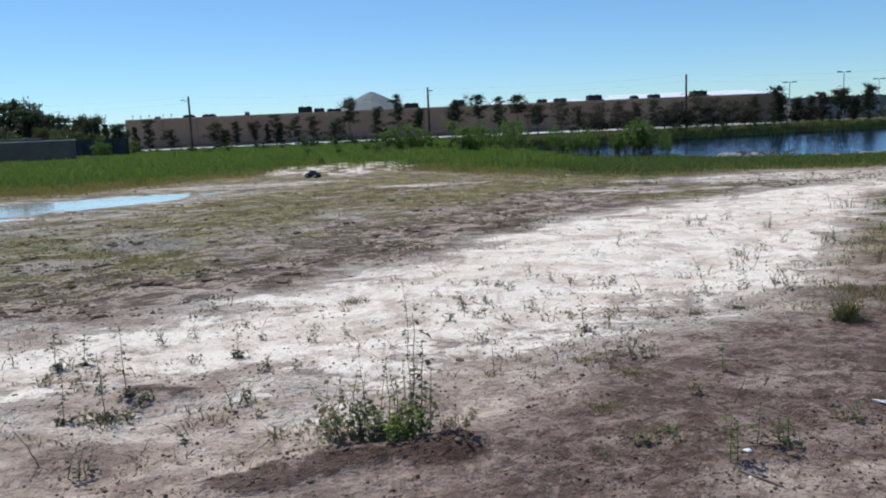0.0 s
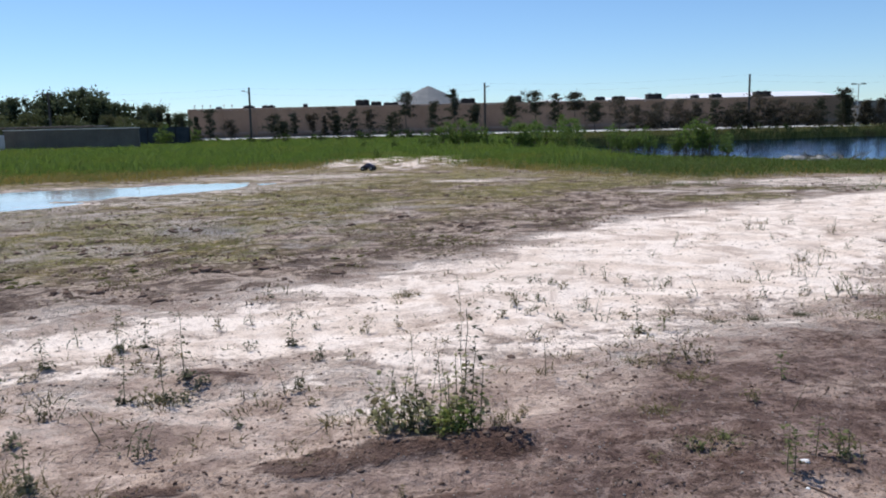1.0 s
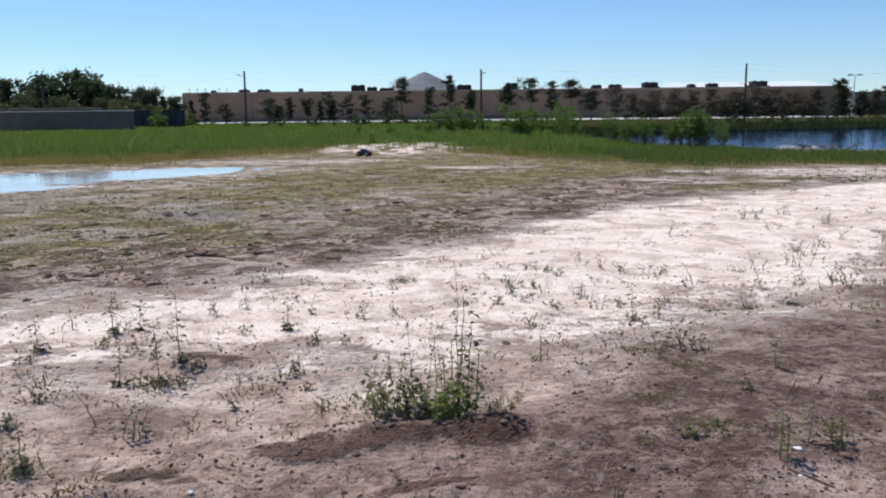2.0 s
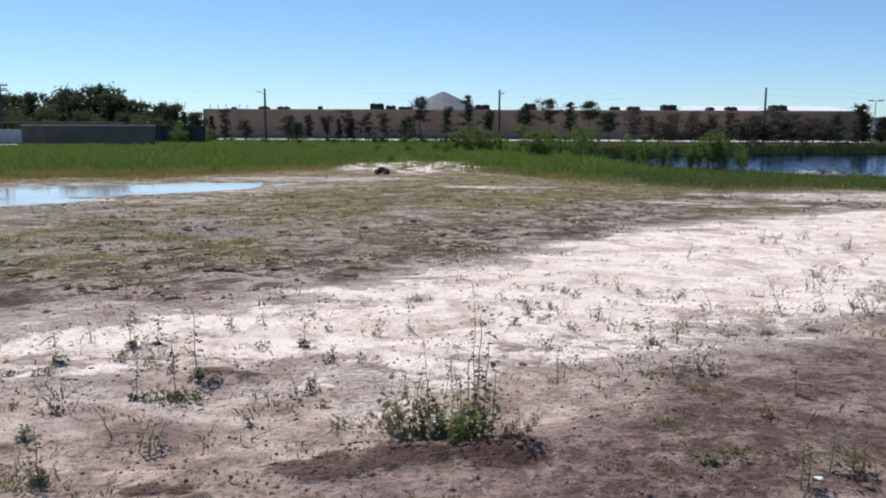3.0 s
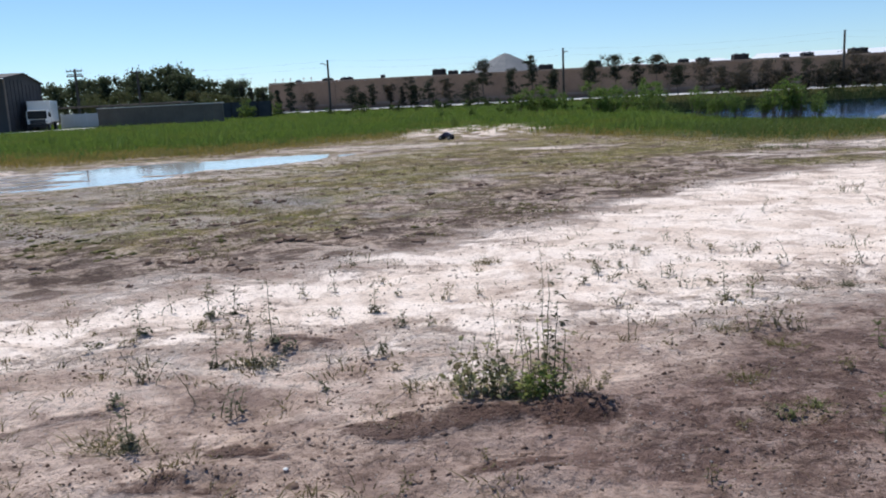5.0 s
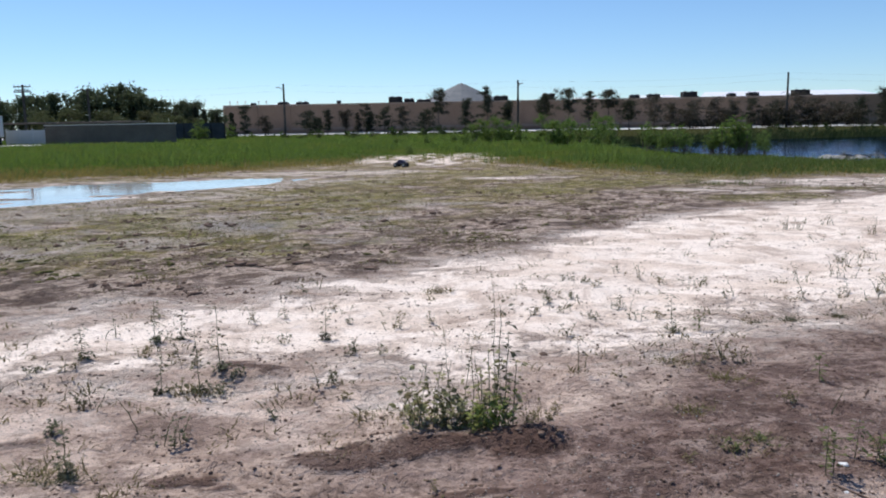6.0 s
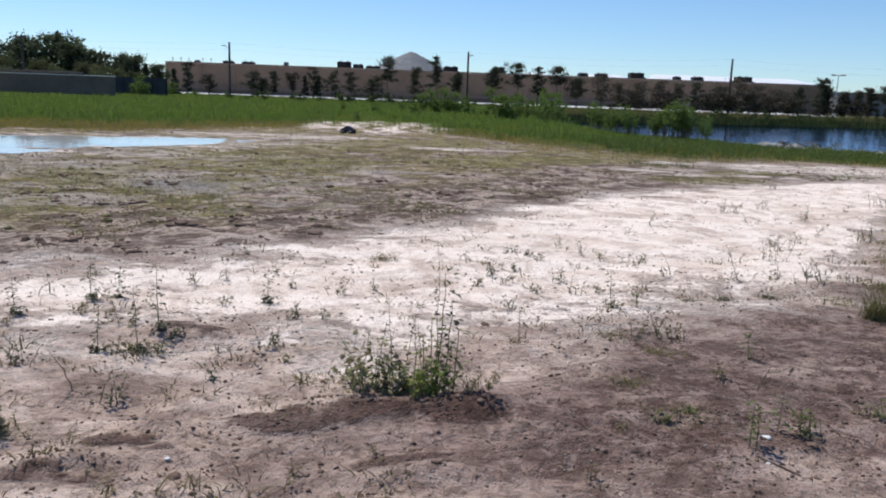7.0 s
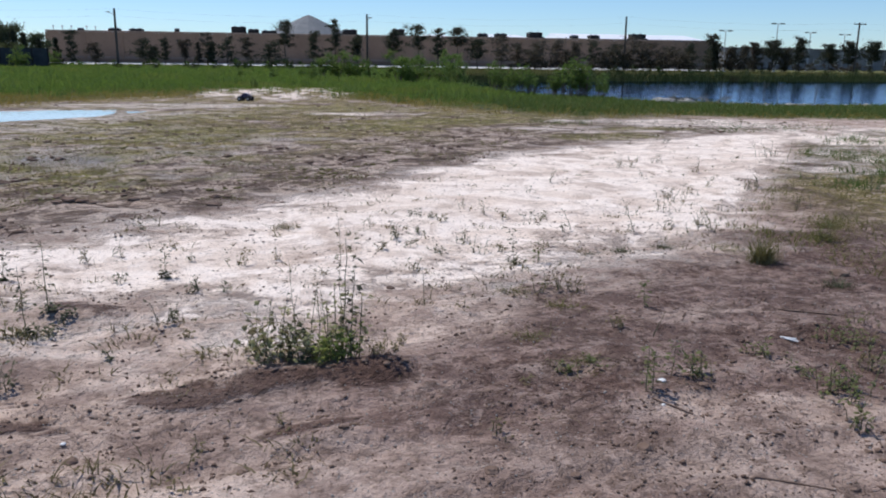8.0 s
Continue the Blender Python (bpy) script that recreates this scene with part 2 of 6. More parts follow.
TRIM = surf("brown_coping", (0.20, 0.145, 0.11), (0.26, 0.19, 0.15), 1, 0.6)
ROOFING = surf("roof_membrane", (0.62, 0.62, 0.60), (0.72, 0.72, 0.70), 0.3, 0.6)
WHITE_METAL = surf("white_roof_sheet", (0.92, 0.92, 0.91), (0.94, 0.94, 0.93), 0.4, 0.35)
UNIT = surf("roof_unit_paint", (0.028, 0.025, 0.024), (0.045, 0.042, 0.04), 1.0, 0.85, spec=0.1)
SCREEN = surf("screen_mesh", (0.05, 0.058, 0.066), (0.07, 0.078, 0.085), 1.0, 0.95, spec=0.05)
GREY_ROOF = surf("grey_shingle", (0.105, 0.12, 0.135), (0.14, 0.155, 0.17), 0.3, 0.8)
GREY_WALL = surf("grey_block", (0.125, 0.105, 0.084), (0.165, 0.14, 0.112), 0.5, 0.9, relief=0.01, fine=6)
SHED_METAL = surf("grey_sheet_metal", (0.07, 0.062, 0.06), (0.09, 0.08, 0.077), 0.5, 0.7, spec=0.2)
DARK = surf("dark_paint_and_bay_shade", (0.02, 0.02, 0.022), (0.035, 0.035, 0.035), 1, 0.8)
WHITE_PAINT = surf("white_paint", (0.70, 0.68, 0.64), (0.78, 0.76, 0.72), 0.8, 0.4)
DIM_WALL = surf("grey_plaster", (0.20, 0.19, 0.185), (0.26, 0.25, 0.24), 0.2, 0.9)
VINYL = surf("white_fence", (0.55, 0.58, 0.60), (0.64, 0.66, 0.68), 0.5, 0.6)
GLASS = surf("dark_glass", (0.02, 0.022, 0.025), (0.03, 0.033, 0.036), 1, 0.08)
RUBBER = surf("black_rubber", (0.012, 0.012, 0.012), (0.025, 0.025, 0.025), 8, 0.85)
CONCRETE = surf("pale_concrete", (0.60, 0.58, 0.54), (0.70, 0.68, 0.64), 0.2, 0.85, relief=0.004, fine=4)
GALV = surf("galvanised_steel", (0.32, 0.33, 0.34), (0.42, 0.43, 0.44), 1.2, 0.45, 0.8)
POLE_WOOD = surf("pole_wood", (0.075, 0.06, 0.05), (0.12, 0.10, 0.085), 1.0, 0.9)
CLOD = surf("dark_clod", (0.15, 0.10, 0.076), (0.235, 0.165, 0.128), 9, 0.95, relief=0.006, spec=0.1)
TINTED = surf("tinted_glass", (0.012, 0.013, 0.015), (0.02, 0.021, 0.023), 1, 0.3, spec=0.15)
MOSS = surf("moss_cushion", (0.125, 0.115, 0.042), (0.20, 0.18, 0.07), 6, 0.95, relief=0.01, spec=0.1)
STONE = surf("pale_stone", (0.30, 0.28, 0.25), (0.45, 0.42, 0.39), 5, 0.9, relief=0.01)
RUBBLE = surf("broken_concrete", (0.26, 0.25, 0.235), (0.42, 0.41, 0.39), 5, 0.9, relief=0.01)
STICK = surf("dry_stick", (0.15, 0.095, 0.07), (0.23, 0.16, 0.12), 12, 0.9, relief=0.003)
DEADWOOD = surf("grey_deadwood", (0.085, 0.08, 0.075), (0.15, 0.14, 0.13), 12, 0.9, relief=0.003)
PAPER = surf("white_litter", (0.75, 0.75, 0.74), (0.82, 0.82, 0.81), 20, 0.7)


# ---- mesh helpers ----
def smooth(a, b, v):
    k = np.clip((v - a) / (b - a), 0, 1)
    return k * k * (3 - 2 * k)


def mesh_of(name, verts, faces, mat, shade=False):
    me = bpy.data.meshes.new(name)
    me.from_pydata(verts, [], faces)
    me.materials.append(mat)
    if shade:
        me.shade_smooth()
    return me


def thing(name, label, category, m=None, group="", kind="", mesh=None):
    ob = new(name, mesh)
    ob.matrix_world = m if m is not None else Matrix()
    return tagged(ob, label, category, group, kind)


def part(name, me, mat, parent, label="", m=None):
    """A mesh, or a bmesh, as one object under its thing."""
    if isinstance(me, bmesh.types.BMesh):
        bm, me = me, bpy.data.meshes.new(name)
        bm.to_mesh(me)
        bm.free()
    if mat is not None and not me.materials:
        me.materials.append(mat)
    ob = new(name, me)
    ob.parent = parent
    if m is not None:
        ob.matrix_basis = m
    return tagged(ob, label)


def box(sx, sy, sz, at=(0, 0, 0), bevel=0.0, bm=None, turn=None):
    """A box centred on x, y, standing on at's z."""
    bm = bm or bmesh.new()
    m = Matrix.Translation((at[0], at[1], at[2] + sz / 2))
    if turn is not None:
        m = m @ turn
    made = bmesh.ops.create_cube(bm, size=1, matrix=m @ Matrix.Diagonal((sx, sy, sz, 1)))
    if bevel:
        edges = list({e for v in made["verts"] for e in v.link_edges})
        bmesh.ops.bevel(bm, geom=edges, offset=bevel, segments=2, affect="EDGES", profile=0.6)
    return bm


def rod(a, b, r0, r1=None, sides=8, bm=None):
    bm = bm or bmesh.new()
    a, b = Vector(a), Vector(b)
    turn = (b - a).to_track_quat("Z", "Y").to_matrix().to_4x4()
    m = Matrix.Translation((a + b) / 2) @ turn
    bmesh.ops.create_cone(bm, cap_ends=True, segments=sides, radius1=r0, radius2=r1 if r1 is not None else r0,
                          depth=(b - a).length, matrix=m)
    return bm


def tube(spine, r0, r1, sides=5, bm=None):
    """One bent tapering tube along points."""
    bm = bm or bmesh.new()
    rings = []
    for i, p in enumerate(spine):
        p = Vector(p)
        d = (Vector(spine[min(i + 1, len(spine) - 1)]) - Vector(spine[max(i - 1, 0)])).normalized()
        u = d.orthogonal().normalized() if abs(d.z) < 0.6 else d.cross(Vector((0, 1, 0))).normalized()
        w = d.cross(u)
        r = r0 + (r1 - r0) * i / (len(spine) - 1)
        rings.append([bm.verts.new(p + (u * math.cos(k * 6.2832 / sides) + w * math.sin(k * 6.2832 / sides)) * r) for k in range(sides)])
    for a, b in zip(rings, rings[1:]):
        for k in range(sides):
            bm.faces.new((a[k], a[(k + 1) % sides], b[(k + 1) % sides], b[k]))
    bm.faces.new(rings[0][::-1])
    bm.faces.new(rings[-1])
    return bm


def prism(profile, depth, bm=None):
    """An outline in x and z, pushed along y."""
    bm = bm or bmesh.new()
    a = [bm.verts.new((x, 0, z)) for x, z in profile]
    b = [bm.verts.new((x, depth, z)) for x, z in profile]
    bm.faces.new(a)
    bm.faces.new(b[::-1])
    for i in range(len(a)):
        j = (i + 1) % len(a)
        bm.faces.new((a[j], a[i], b[i], b[j]))
    bmesh.ops.recalc_face_normals(bm, faces=bm.faces)
    return bm


# ---- plan of the ground ----
SAND_FAR = ((-30, -10), (-8, 4.2), (-4, 6.6), (-1.5, 8.2), (0.5, 10.1), (1.6, 11.8), (4, 14.3), (8, 17.0), (10.5, 18.2), (16, 19.5))
SAND_NEAR = ((-30, -10), (-6, 4.4), (-2.7, 4.7), (-1.4, 4.75), (-0.4, 4.8), (0.4, 5.3), (2.1, 6.4), (3.2, 6.6), (4.2, 7.6), (6, 10.2), (8, 12.8), (10.4, 16.6), (16, 20))
GRASS_EDGE = ((-60, 24), (-15.5, 27.2), (-10.3, 29), (-7.5, 33), (-3.7, 37), (0, 36), (2, 32), (5.0, 26.5), (8, 22.9), (11, 23.5), (13, 22.4), (19, 21.6), (60, 20))
POND_NEAR = ((8.8, 54), (9.4, 46), (10.3, 40), (12.6, 36.2), (13.4, 33), (14.3, 31.3), (16, 30.6), (18, 29.2), (21, 29.4), (26, 30), (80, 32))
POND_FAR = ((8.8, 56), (11, 61), (16, 67), (27, 73.5), (41.5, 77.5), (61.5, 81.5), (120, 90))
POND_Z = -0.12


def along(pts, x):
    return np.interp(x, [p[0] for p in pts], [p[1] for p in pts])


def blob(x, y, cx, cy, rx, ry, turn=0.0):
    c, s = math.cos(radians(turn)), math.sin(radians(turn))
    dx, dy = x - cx, y - cy
    u, v = (c * dx + s * dy) / rx, (-s * dx + c * dy) / ry
    return smooth(1.25, 0.6, np.sqrt(u * u + v * v))


def pond_mask(x, y):
    w = smooth(-0.3, 4.0, np.minimum(y - along(POND_NEAR, x), along(POND_FAR, x) - y))
    return np.where(x > 8.8, w, 0.0)


def puddle_mask(x, y):
    x, y = x + 0.7 * wave_noise(x, y, 3.2, 91), y + 0.9 * wave_noise(x, y, 2.6, 92) + 0.5 * wave_noise(x, y, 0.9, 94)
    a = blob(x, y, -11.4, 21.8, 8.0, 2.9, 33)
    b = blob(x, y, -14.2, 18.0, 5.5, 3.0, 20)
    c = blob(x, y, -10.8, 19.0, 2.6, 1.5, 25)
    return np.maximum(np.maximum(a, b), c)


def wave_noise(x, y, size, seed):
    """Smooth random relief, a sum of a few slanted waves."""
    rng = np.random.RandomState(seed)
    out = np.zeros_like(x)
    for k in range(9):
        a, f, ph = rng.uniform(0, 6.283), 6.283 / size * rng.uniform(0.5, 1.9), rng.uniform(0, 6.283)
        out += np.sin((x * math.cos(a) + y * math.sin(a)) * f + ph + 1.5 * np.sin(x * f * 0.37 + y * f * 0.23 + ph))
    return out / 9


def ground_height(x, y):
    x, y = np.asarray(x, float), np.asarray(y, float)
    near = smooth(40, 12, np.hypot(x, y))
    z = near * (0.035 * wave_noise(x, y, 1.9, 1) + 0.02 * wave_noise(x, y, 0.7, 2) + 0.015 * wave_noise(x * 0.75, y, 0.33, 3))
    # ruts of wheels that run along the sand
    s = y - along(SAND_NEAR, x)
    for off in (-0.9, 0.15, 1.5, 2.6):
        z -= near * 0.022 * np.exp(-((s - off - 0.12 * wave_noise(x, y, 2.5, 7)) / 0.13) ** 2)
    # older tracks across the dirt
    for a, b in ((3.05, 0.22), (3.45, 0.24), (2.55, 0.16), (4.55, -0.12)):
        d = y - a - b * x - 0.10 * wave_noise(x, y, 2.0, 8)
        z += near * (0.014 * np.exp(-((d - 0.10) / 0.06) ** 2) - 0.018 * np.exp(-(d / 0.07) ** 2)) * smooth(6, 3, np.abs(x))
    # earth heaped in front of the weed clump, and small heaps
    for cx, cy, rx, ry, h in MOUNDS:
        z += h * np.exp(-((x - cx) / rx) ** 2 - ((y - cy) / ry) ** 2)
    z -= 0.05 * puddle_mask(x, y)
    bar = 0.5 + 0.5 * np.sin((y - 0.30 * x) * 4.2 + 1.4 * wave_noise(x, y, 3.0, 93))
    z += 0.05 * bar ** 2 * np.maximum(blob(x, y, -14.6, 21.6, 2.6, 2.6), blob(x, y, -12.0, 18.6, 1.6, 1.3))
    z -= 1.5 * pond_mask(x, y)
    z += 0.25 * smooth(60, 110, y) * wave_noise(x, y, 45, 5) * 0.3
    return z


MOUNDS = ((0.38, 3.92, 0.22, 0.12, 0.06), (-0.55, 3.9, 0.42, 0.07, 0.05), (-0.5, 3.72, 0.45, 0.16, 0.03), (-1.2, 3.6, 0.3, 0.05, 0.045), (-1.45, 3.2, 0.3, 0.07, 0.035), (1.5, 4.05, 0.4, 0.06, 0.03), (0.0, 4.0, 0.55, 0.2, 0.03), (-1.45, 5.05, 0.25, 0.15, 0.05),
          (0.15, 3.2, 0.25, 0.1, 0.04), (-2.6, 9.0, 0.3, 0.12, 0.06), (-2.0, 9.2, 0.3, 0.1, 0.05),
          (-1.1, 9.25, 0.25, 0.1, 0.05), (0.3, 10.7, 0.7, 0.12, 0.05), (1.4, 3.35, 0.25, 0.1, 0.03))


def z_at(x, y):
    return float(ground_height(np.array([x]), np.array([y]))[0])


def build_ground():
    u = np.linspace(-math.asinh(1500 / 3), math.asinh(1500 / 3), 561)
    xs = 3 * np.sinh(u)
    ys = np.r_[-np.geomspace(400, 1, 24), np.linspace(-0.5, 1.9, 13), np.geomspace(2.0, 3000, 500)]
    x, y = np.meshgrid(xs, ys)
    x, y = x.ravel(), y.ravel()
    z = ground_height(x, y)
    nx, ny = len(xs), len(ys)
    i = np.arange(nx * (ny - 1)).reshape(ny - 1, nx)[:, :-1].ravel()
    quads = np.stack([i, i + 1, i + nx + 1, i + nx], 1)
    me = bpy.data.meshes.new("ground")
    me.vertices.add(len(x))
    me.vertices.foreach_set("co", np.stack([x, y, z], 1).astype(np.float32).ravel())
    me.loops.add(quads.size)
    me.loops.foreach_set("vertex_index", quads.astype(np.int32).ravel())
    me.polygons.add(len(quads))
    me.polygons.foreach_set("loop_start", np.arange(0, quads.size, 4, dtype=np.int32))
    me.update(calc_edges=True)
    me.shade_smooth()
    jx = x + 0.25 * wave_noise(x, y, 1.6, 11)
    jy = y + 0.35 * wave_noise(x, y, 1.8, 12)
    far, near = along(SAND_FAR, jx) - jy, jy - along(SAND_NEAR, jx)
    sand = smooth(-1.5, 1.7, np.minimum(far * 0.8, near)) * smooth(14, 10, jx) * (0.86 + 0.19 * smooth(-1.8, 1.5, jx))
    pale = 0.9 * smooth(-1.2, 0.6, -0.6 - jx) * smooth(0.4, -0.4, near) + 0.85 * smooth(-1.5, 0.0, near) + 0.35 * blob(jx, jy, -0.2, 2.6, 1.6, 0.5) + 0.95 * blob(jx, jy, 0.65, 4.8, 0.65, 0.6) + 0.7 * blob(jx, jy, 2.2, 3.2, 0.7, 0.16) + 0.5 * blob(jx, jy, 2.1, 2.78, 0.9, 0.32) + 0.5 * blob(jx, jy, 1.25, 3.75, 0.3, 0.1) + 0.6 * blob(jx, jy, 2.6, 4.7, 0.4, 0.12)
    # patches of dark soil; the wide one at (3.2, 6.0) paints in a shadow
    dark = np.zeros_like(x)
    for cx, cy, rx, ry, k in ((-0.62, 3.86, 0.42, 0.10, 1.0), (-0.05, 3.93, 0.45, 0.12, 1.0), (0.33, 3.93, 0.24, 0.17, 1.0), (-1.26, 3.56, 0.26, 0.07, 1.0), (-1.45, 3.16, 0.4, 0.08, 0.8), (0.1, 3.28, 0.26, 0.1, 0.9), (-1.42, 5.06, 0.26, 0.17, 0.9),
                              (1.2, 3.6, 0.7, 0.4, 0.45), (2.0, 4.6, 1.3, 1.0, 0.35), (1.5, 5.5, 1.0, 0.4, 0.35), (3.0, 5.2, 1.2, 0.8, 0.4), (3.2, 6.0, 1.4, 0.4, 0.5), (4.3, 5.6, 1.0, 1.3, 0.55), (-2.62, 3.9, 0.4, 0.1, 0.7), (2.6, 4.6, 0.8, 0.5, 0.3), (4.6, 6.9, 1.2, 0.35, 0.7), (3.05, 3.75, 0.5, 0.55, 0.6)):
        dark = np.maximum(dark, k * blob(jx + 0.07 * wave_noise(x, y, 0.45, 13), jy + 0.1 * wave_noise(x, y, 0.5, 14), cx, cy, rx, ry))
    for cx, cy, rx, ry, k in ((-1.8, 40.0, 4.0, 8.0, 1.0), (1.4, 24.2, 1.7, 0.8, 0.75), (11.6, 16, 2.0, 1.6, 0.85), (10.5, 20.8, 3.4, 1.8, 0.6),
                              (-9.0, 34.6, 3.2, 1.3, 0.8), (-12.0, 33.6, 2.4, 1.0, 0.7), (-6.6, 37.0, 2.4, 2.4, 0.8), (-7.9, 45, 3.5, 2.0, 0.6), (-18.7, 51, 4.0, 2.2, 0.6), (-14, 32, 3.0, 0.8, 0.4), (-5, 28.3, 4.5, 1.6, 0.55), (-15.5, 17, 7, 1.4, 0.45), (7.5, 21.5, 1.6, 0.9, 0.55),
                              (-7.2, 18.9, 3.5, 0.9, 0.45), (9.8, 13.2, 3.6, 3.8, 0.5), (7.2, 18.8, 3.0, 1.2, 0.5), (13, 18, 3.0, 2.0, 0.55), (8.3, 9.8, 0.8, 0.4, 0.8), (0.65, 5.9, 0.8, 0.45, 0.7), (-0.35, 5.0, 0.9, 0.25, 0.55)):
        sand = np.maximum(sand, k * blob(jx, jy, cx, cy, rx, ry))
    lip = np.exp(-((jy + 0.5 - along(POND_NEAR, x)) / 0.45) ** 2) * smooth(13, 14.5, x)
    sand = np.maximum(sand, 0.9 * lip)
    sand *= 1 - 0.95 * smooth(-0.12, 0.16, wave_noise(x * 1.3, y * 0.55, 2.2, 17) + 0.5 * wave_noise(x * 2.2, y * 0.6, 1.3, 18)) * smooth(29, 33, y)
    shore = blob(jx, jy, -12, 20.8, 11, 5.2, 30)
    sand = np.maximum(sand, 0.5 * shore)
    crust = smooth(0.4, -0.8, far) * smooth(13, 9, jx)
    crust = np.maximum(crust, blob(jx, jy, 6.4, 17.0, 1.6, 1.0))
    crust = np.maximum(crust, smooth(4.5, 7, jx) * smooth(0.2, -0.5, near))
    weedy = smooth(-2.5, -7, far) + 0.8 * blob(jx, jy, -4.5, 11, 2.5, 2.5) + smooth(3.8, 5.5, jx) * smooth(0.4, -0.4, near)
    edge = jy - along(GRASS_EDGE, jx)
    grass = smooth(-3.0, 4.0, edge) * (1 - 0.9 * lip) * (1 - 0.95 * blob(jx, jy, -1.8, 40.0, 3.8, 7.6))
    wet = np.maximum(0.8 * puddle_mask(x, y), 0.7 * blob(jx, jy, -3.8, 13.2, 1.1, 0.7))
    moss, lichen = np.zeros_like(x), np.zeros_like(x)
    for cx, cy, rx, ry in ((-4.9, 10.2, 0.7, 0.4), (-5.4, 11.9, 0.5, 0.5), (-5.9, 14.1, 1.1, 0.9), (-2.8, 16.7, 1.3, 1.0), (-4.6, 19.8, 1.6, 1.2), (-2.5, 10.2, 0.4, 0.3), (-4.5, 12.5, 0.4, 0.3),
                           (-5.0, 17.2, 0.9, 0.6), (-4.0, 23.1, 3.2, 1.2), (-2.0, 18.6, 1.8, 0.8), (-7.0, 12.2, 1.1, 0.8), (1.2, 19.5, 1.8, 1.0), (3.4, 21.5, 2.4, 1.2), (6.5, 24.0, 3.0, 1.2), (0.5, 27, 3.5, 1.5), (6.4, 17.0, 1.6, 1.0), (8.0, 18.9, 1.5, 0.7)):
        moss = np.maximum(moss, blob(jx, jy, cx, cy, rx, ry))
    for cx, cy, rx, ry in ((-4.6, 13.8, 1.4, 1.3), (-5.0, 11.2, 1.3, 0.7), (-3.6, 13.1, 1.2, 0.9), (-5.9, 10.3, 1.3, 0.7), (-7.4, 15.5, 2.2, 1.3), (-8.6, 13.0, 1.6, 1.2), (-6.6, 16.2, 1.4, 0.8), (-8.8, 17.2, 1.6, 0.7), (-7.6, 11.2, 1.2, 0.7), (-2.0, 14.0, 0.9, 0.5), (-0.5, 16.5, 1.2, 0.5)):
        lichen = np.maximum(lichen, 0.8 * blob(jx, jy, cx, cy, rx, ry))
    # mottled moss and lichen on the crust before the puddle
    west = smooth(0.5, -2.5, jx) * smooth(9.0, 11.0, jy) * smooth(21, 17, jy)
    moss = np.maximum(moss, west * smooth(0.06, 0.3, wave_noise(x, y, 1.7, 21) + 0.5 * wave_noise(x, y, 0.6, 23)))
    lichen = np.maximum(lichen, 0.9 * west * smooth(0.06, 0.3, wave_noise(x, y, 1.4, 22) + 0.5 * wave_noise(x, y, 0.5, 24)))
    sand *= 1 - 0.85 * np.maximum(blob(jx, jy, -1.33, 5.1, 0.4, 0.16), 0.7 * blob(jx, jy, -1.75, 4.85, 0.45, 0.12))
    sand *= 1 - 0.8 * np.maximum(blob(jx, jy, 6.4, 17.0, 1.5, 0.9), blob(jx, jy, 8.0, 18.9, 1.4, 0.6))
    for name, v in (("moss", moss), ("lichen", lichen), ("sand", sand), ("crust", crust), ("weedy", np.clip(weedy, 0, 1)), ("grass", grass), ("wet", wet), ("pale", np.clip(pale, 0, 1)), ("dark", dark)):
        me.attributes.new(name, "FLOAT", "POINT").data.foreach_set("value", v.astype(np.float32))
    me.materials.append(GROUND)
    return thing("ground", "dry sandy field with pale sand and brown dirt", "ground", kind="structure", mesh=me)


build_ground()

def sheet(name, label, category, pts, z, mat):
    me = mesh_of(name, [(x, y, z) for x, y in pts], [tuple(range(len(pts)))], mat)
    return thing(name, label, category, kind="structure", mesh=me)


sheet("water_pond", "blue pond water with a rippled surface", "pond", [(8, 25), (150, 25), (150, 130), (8, 130)], POND_Z, POND)
sheet("water_puddle", "shallow rain puddle that mirrors the sky", "puddle", [(-30, 12), (-3, 12), (-3, 32), (-30, 32)], -0.034, PUDDLE)

# ---- road and far bank ----
road = thing("road", "pale concrete road with raised kerbs", "road", kind="structure")
# the pavement rises gently to the store
bm = bmesh.new()
prof = [(150.5, -0.3), (183.5, -0.3), (183.5, 0.22), (150.5, 0.08)]
prism([(y, z) for y, z in prof], 324, bm)
part("carriageway", bm, CONCRETE, road, m=Matrix.Translation((84, 0, 0)) @ pose(0, 0, 0, 0, 0, 90))
for y, z in ((150.33, 0.2), (183.67, 0.34)):
    part("kerb", box(324, 0.3, z + 0.3, (-78, y, -0.3), 0.03), CONCRETE, road)


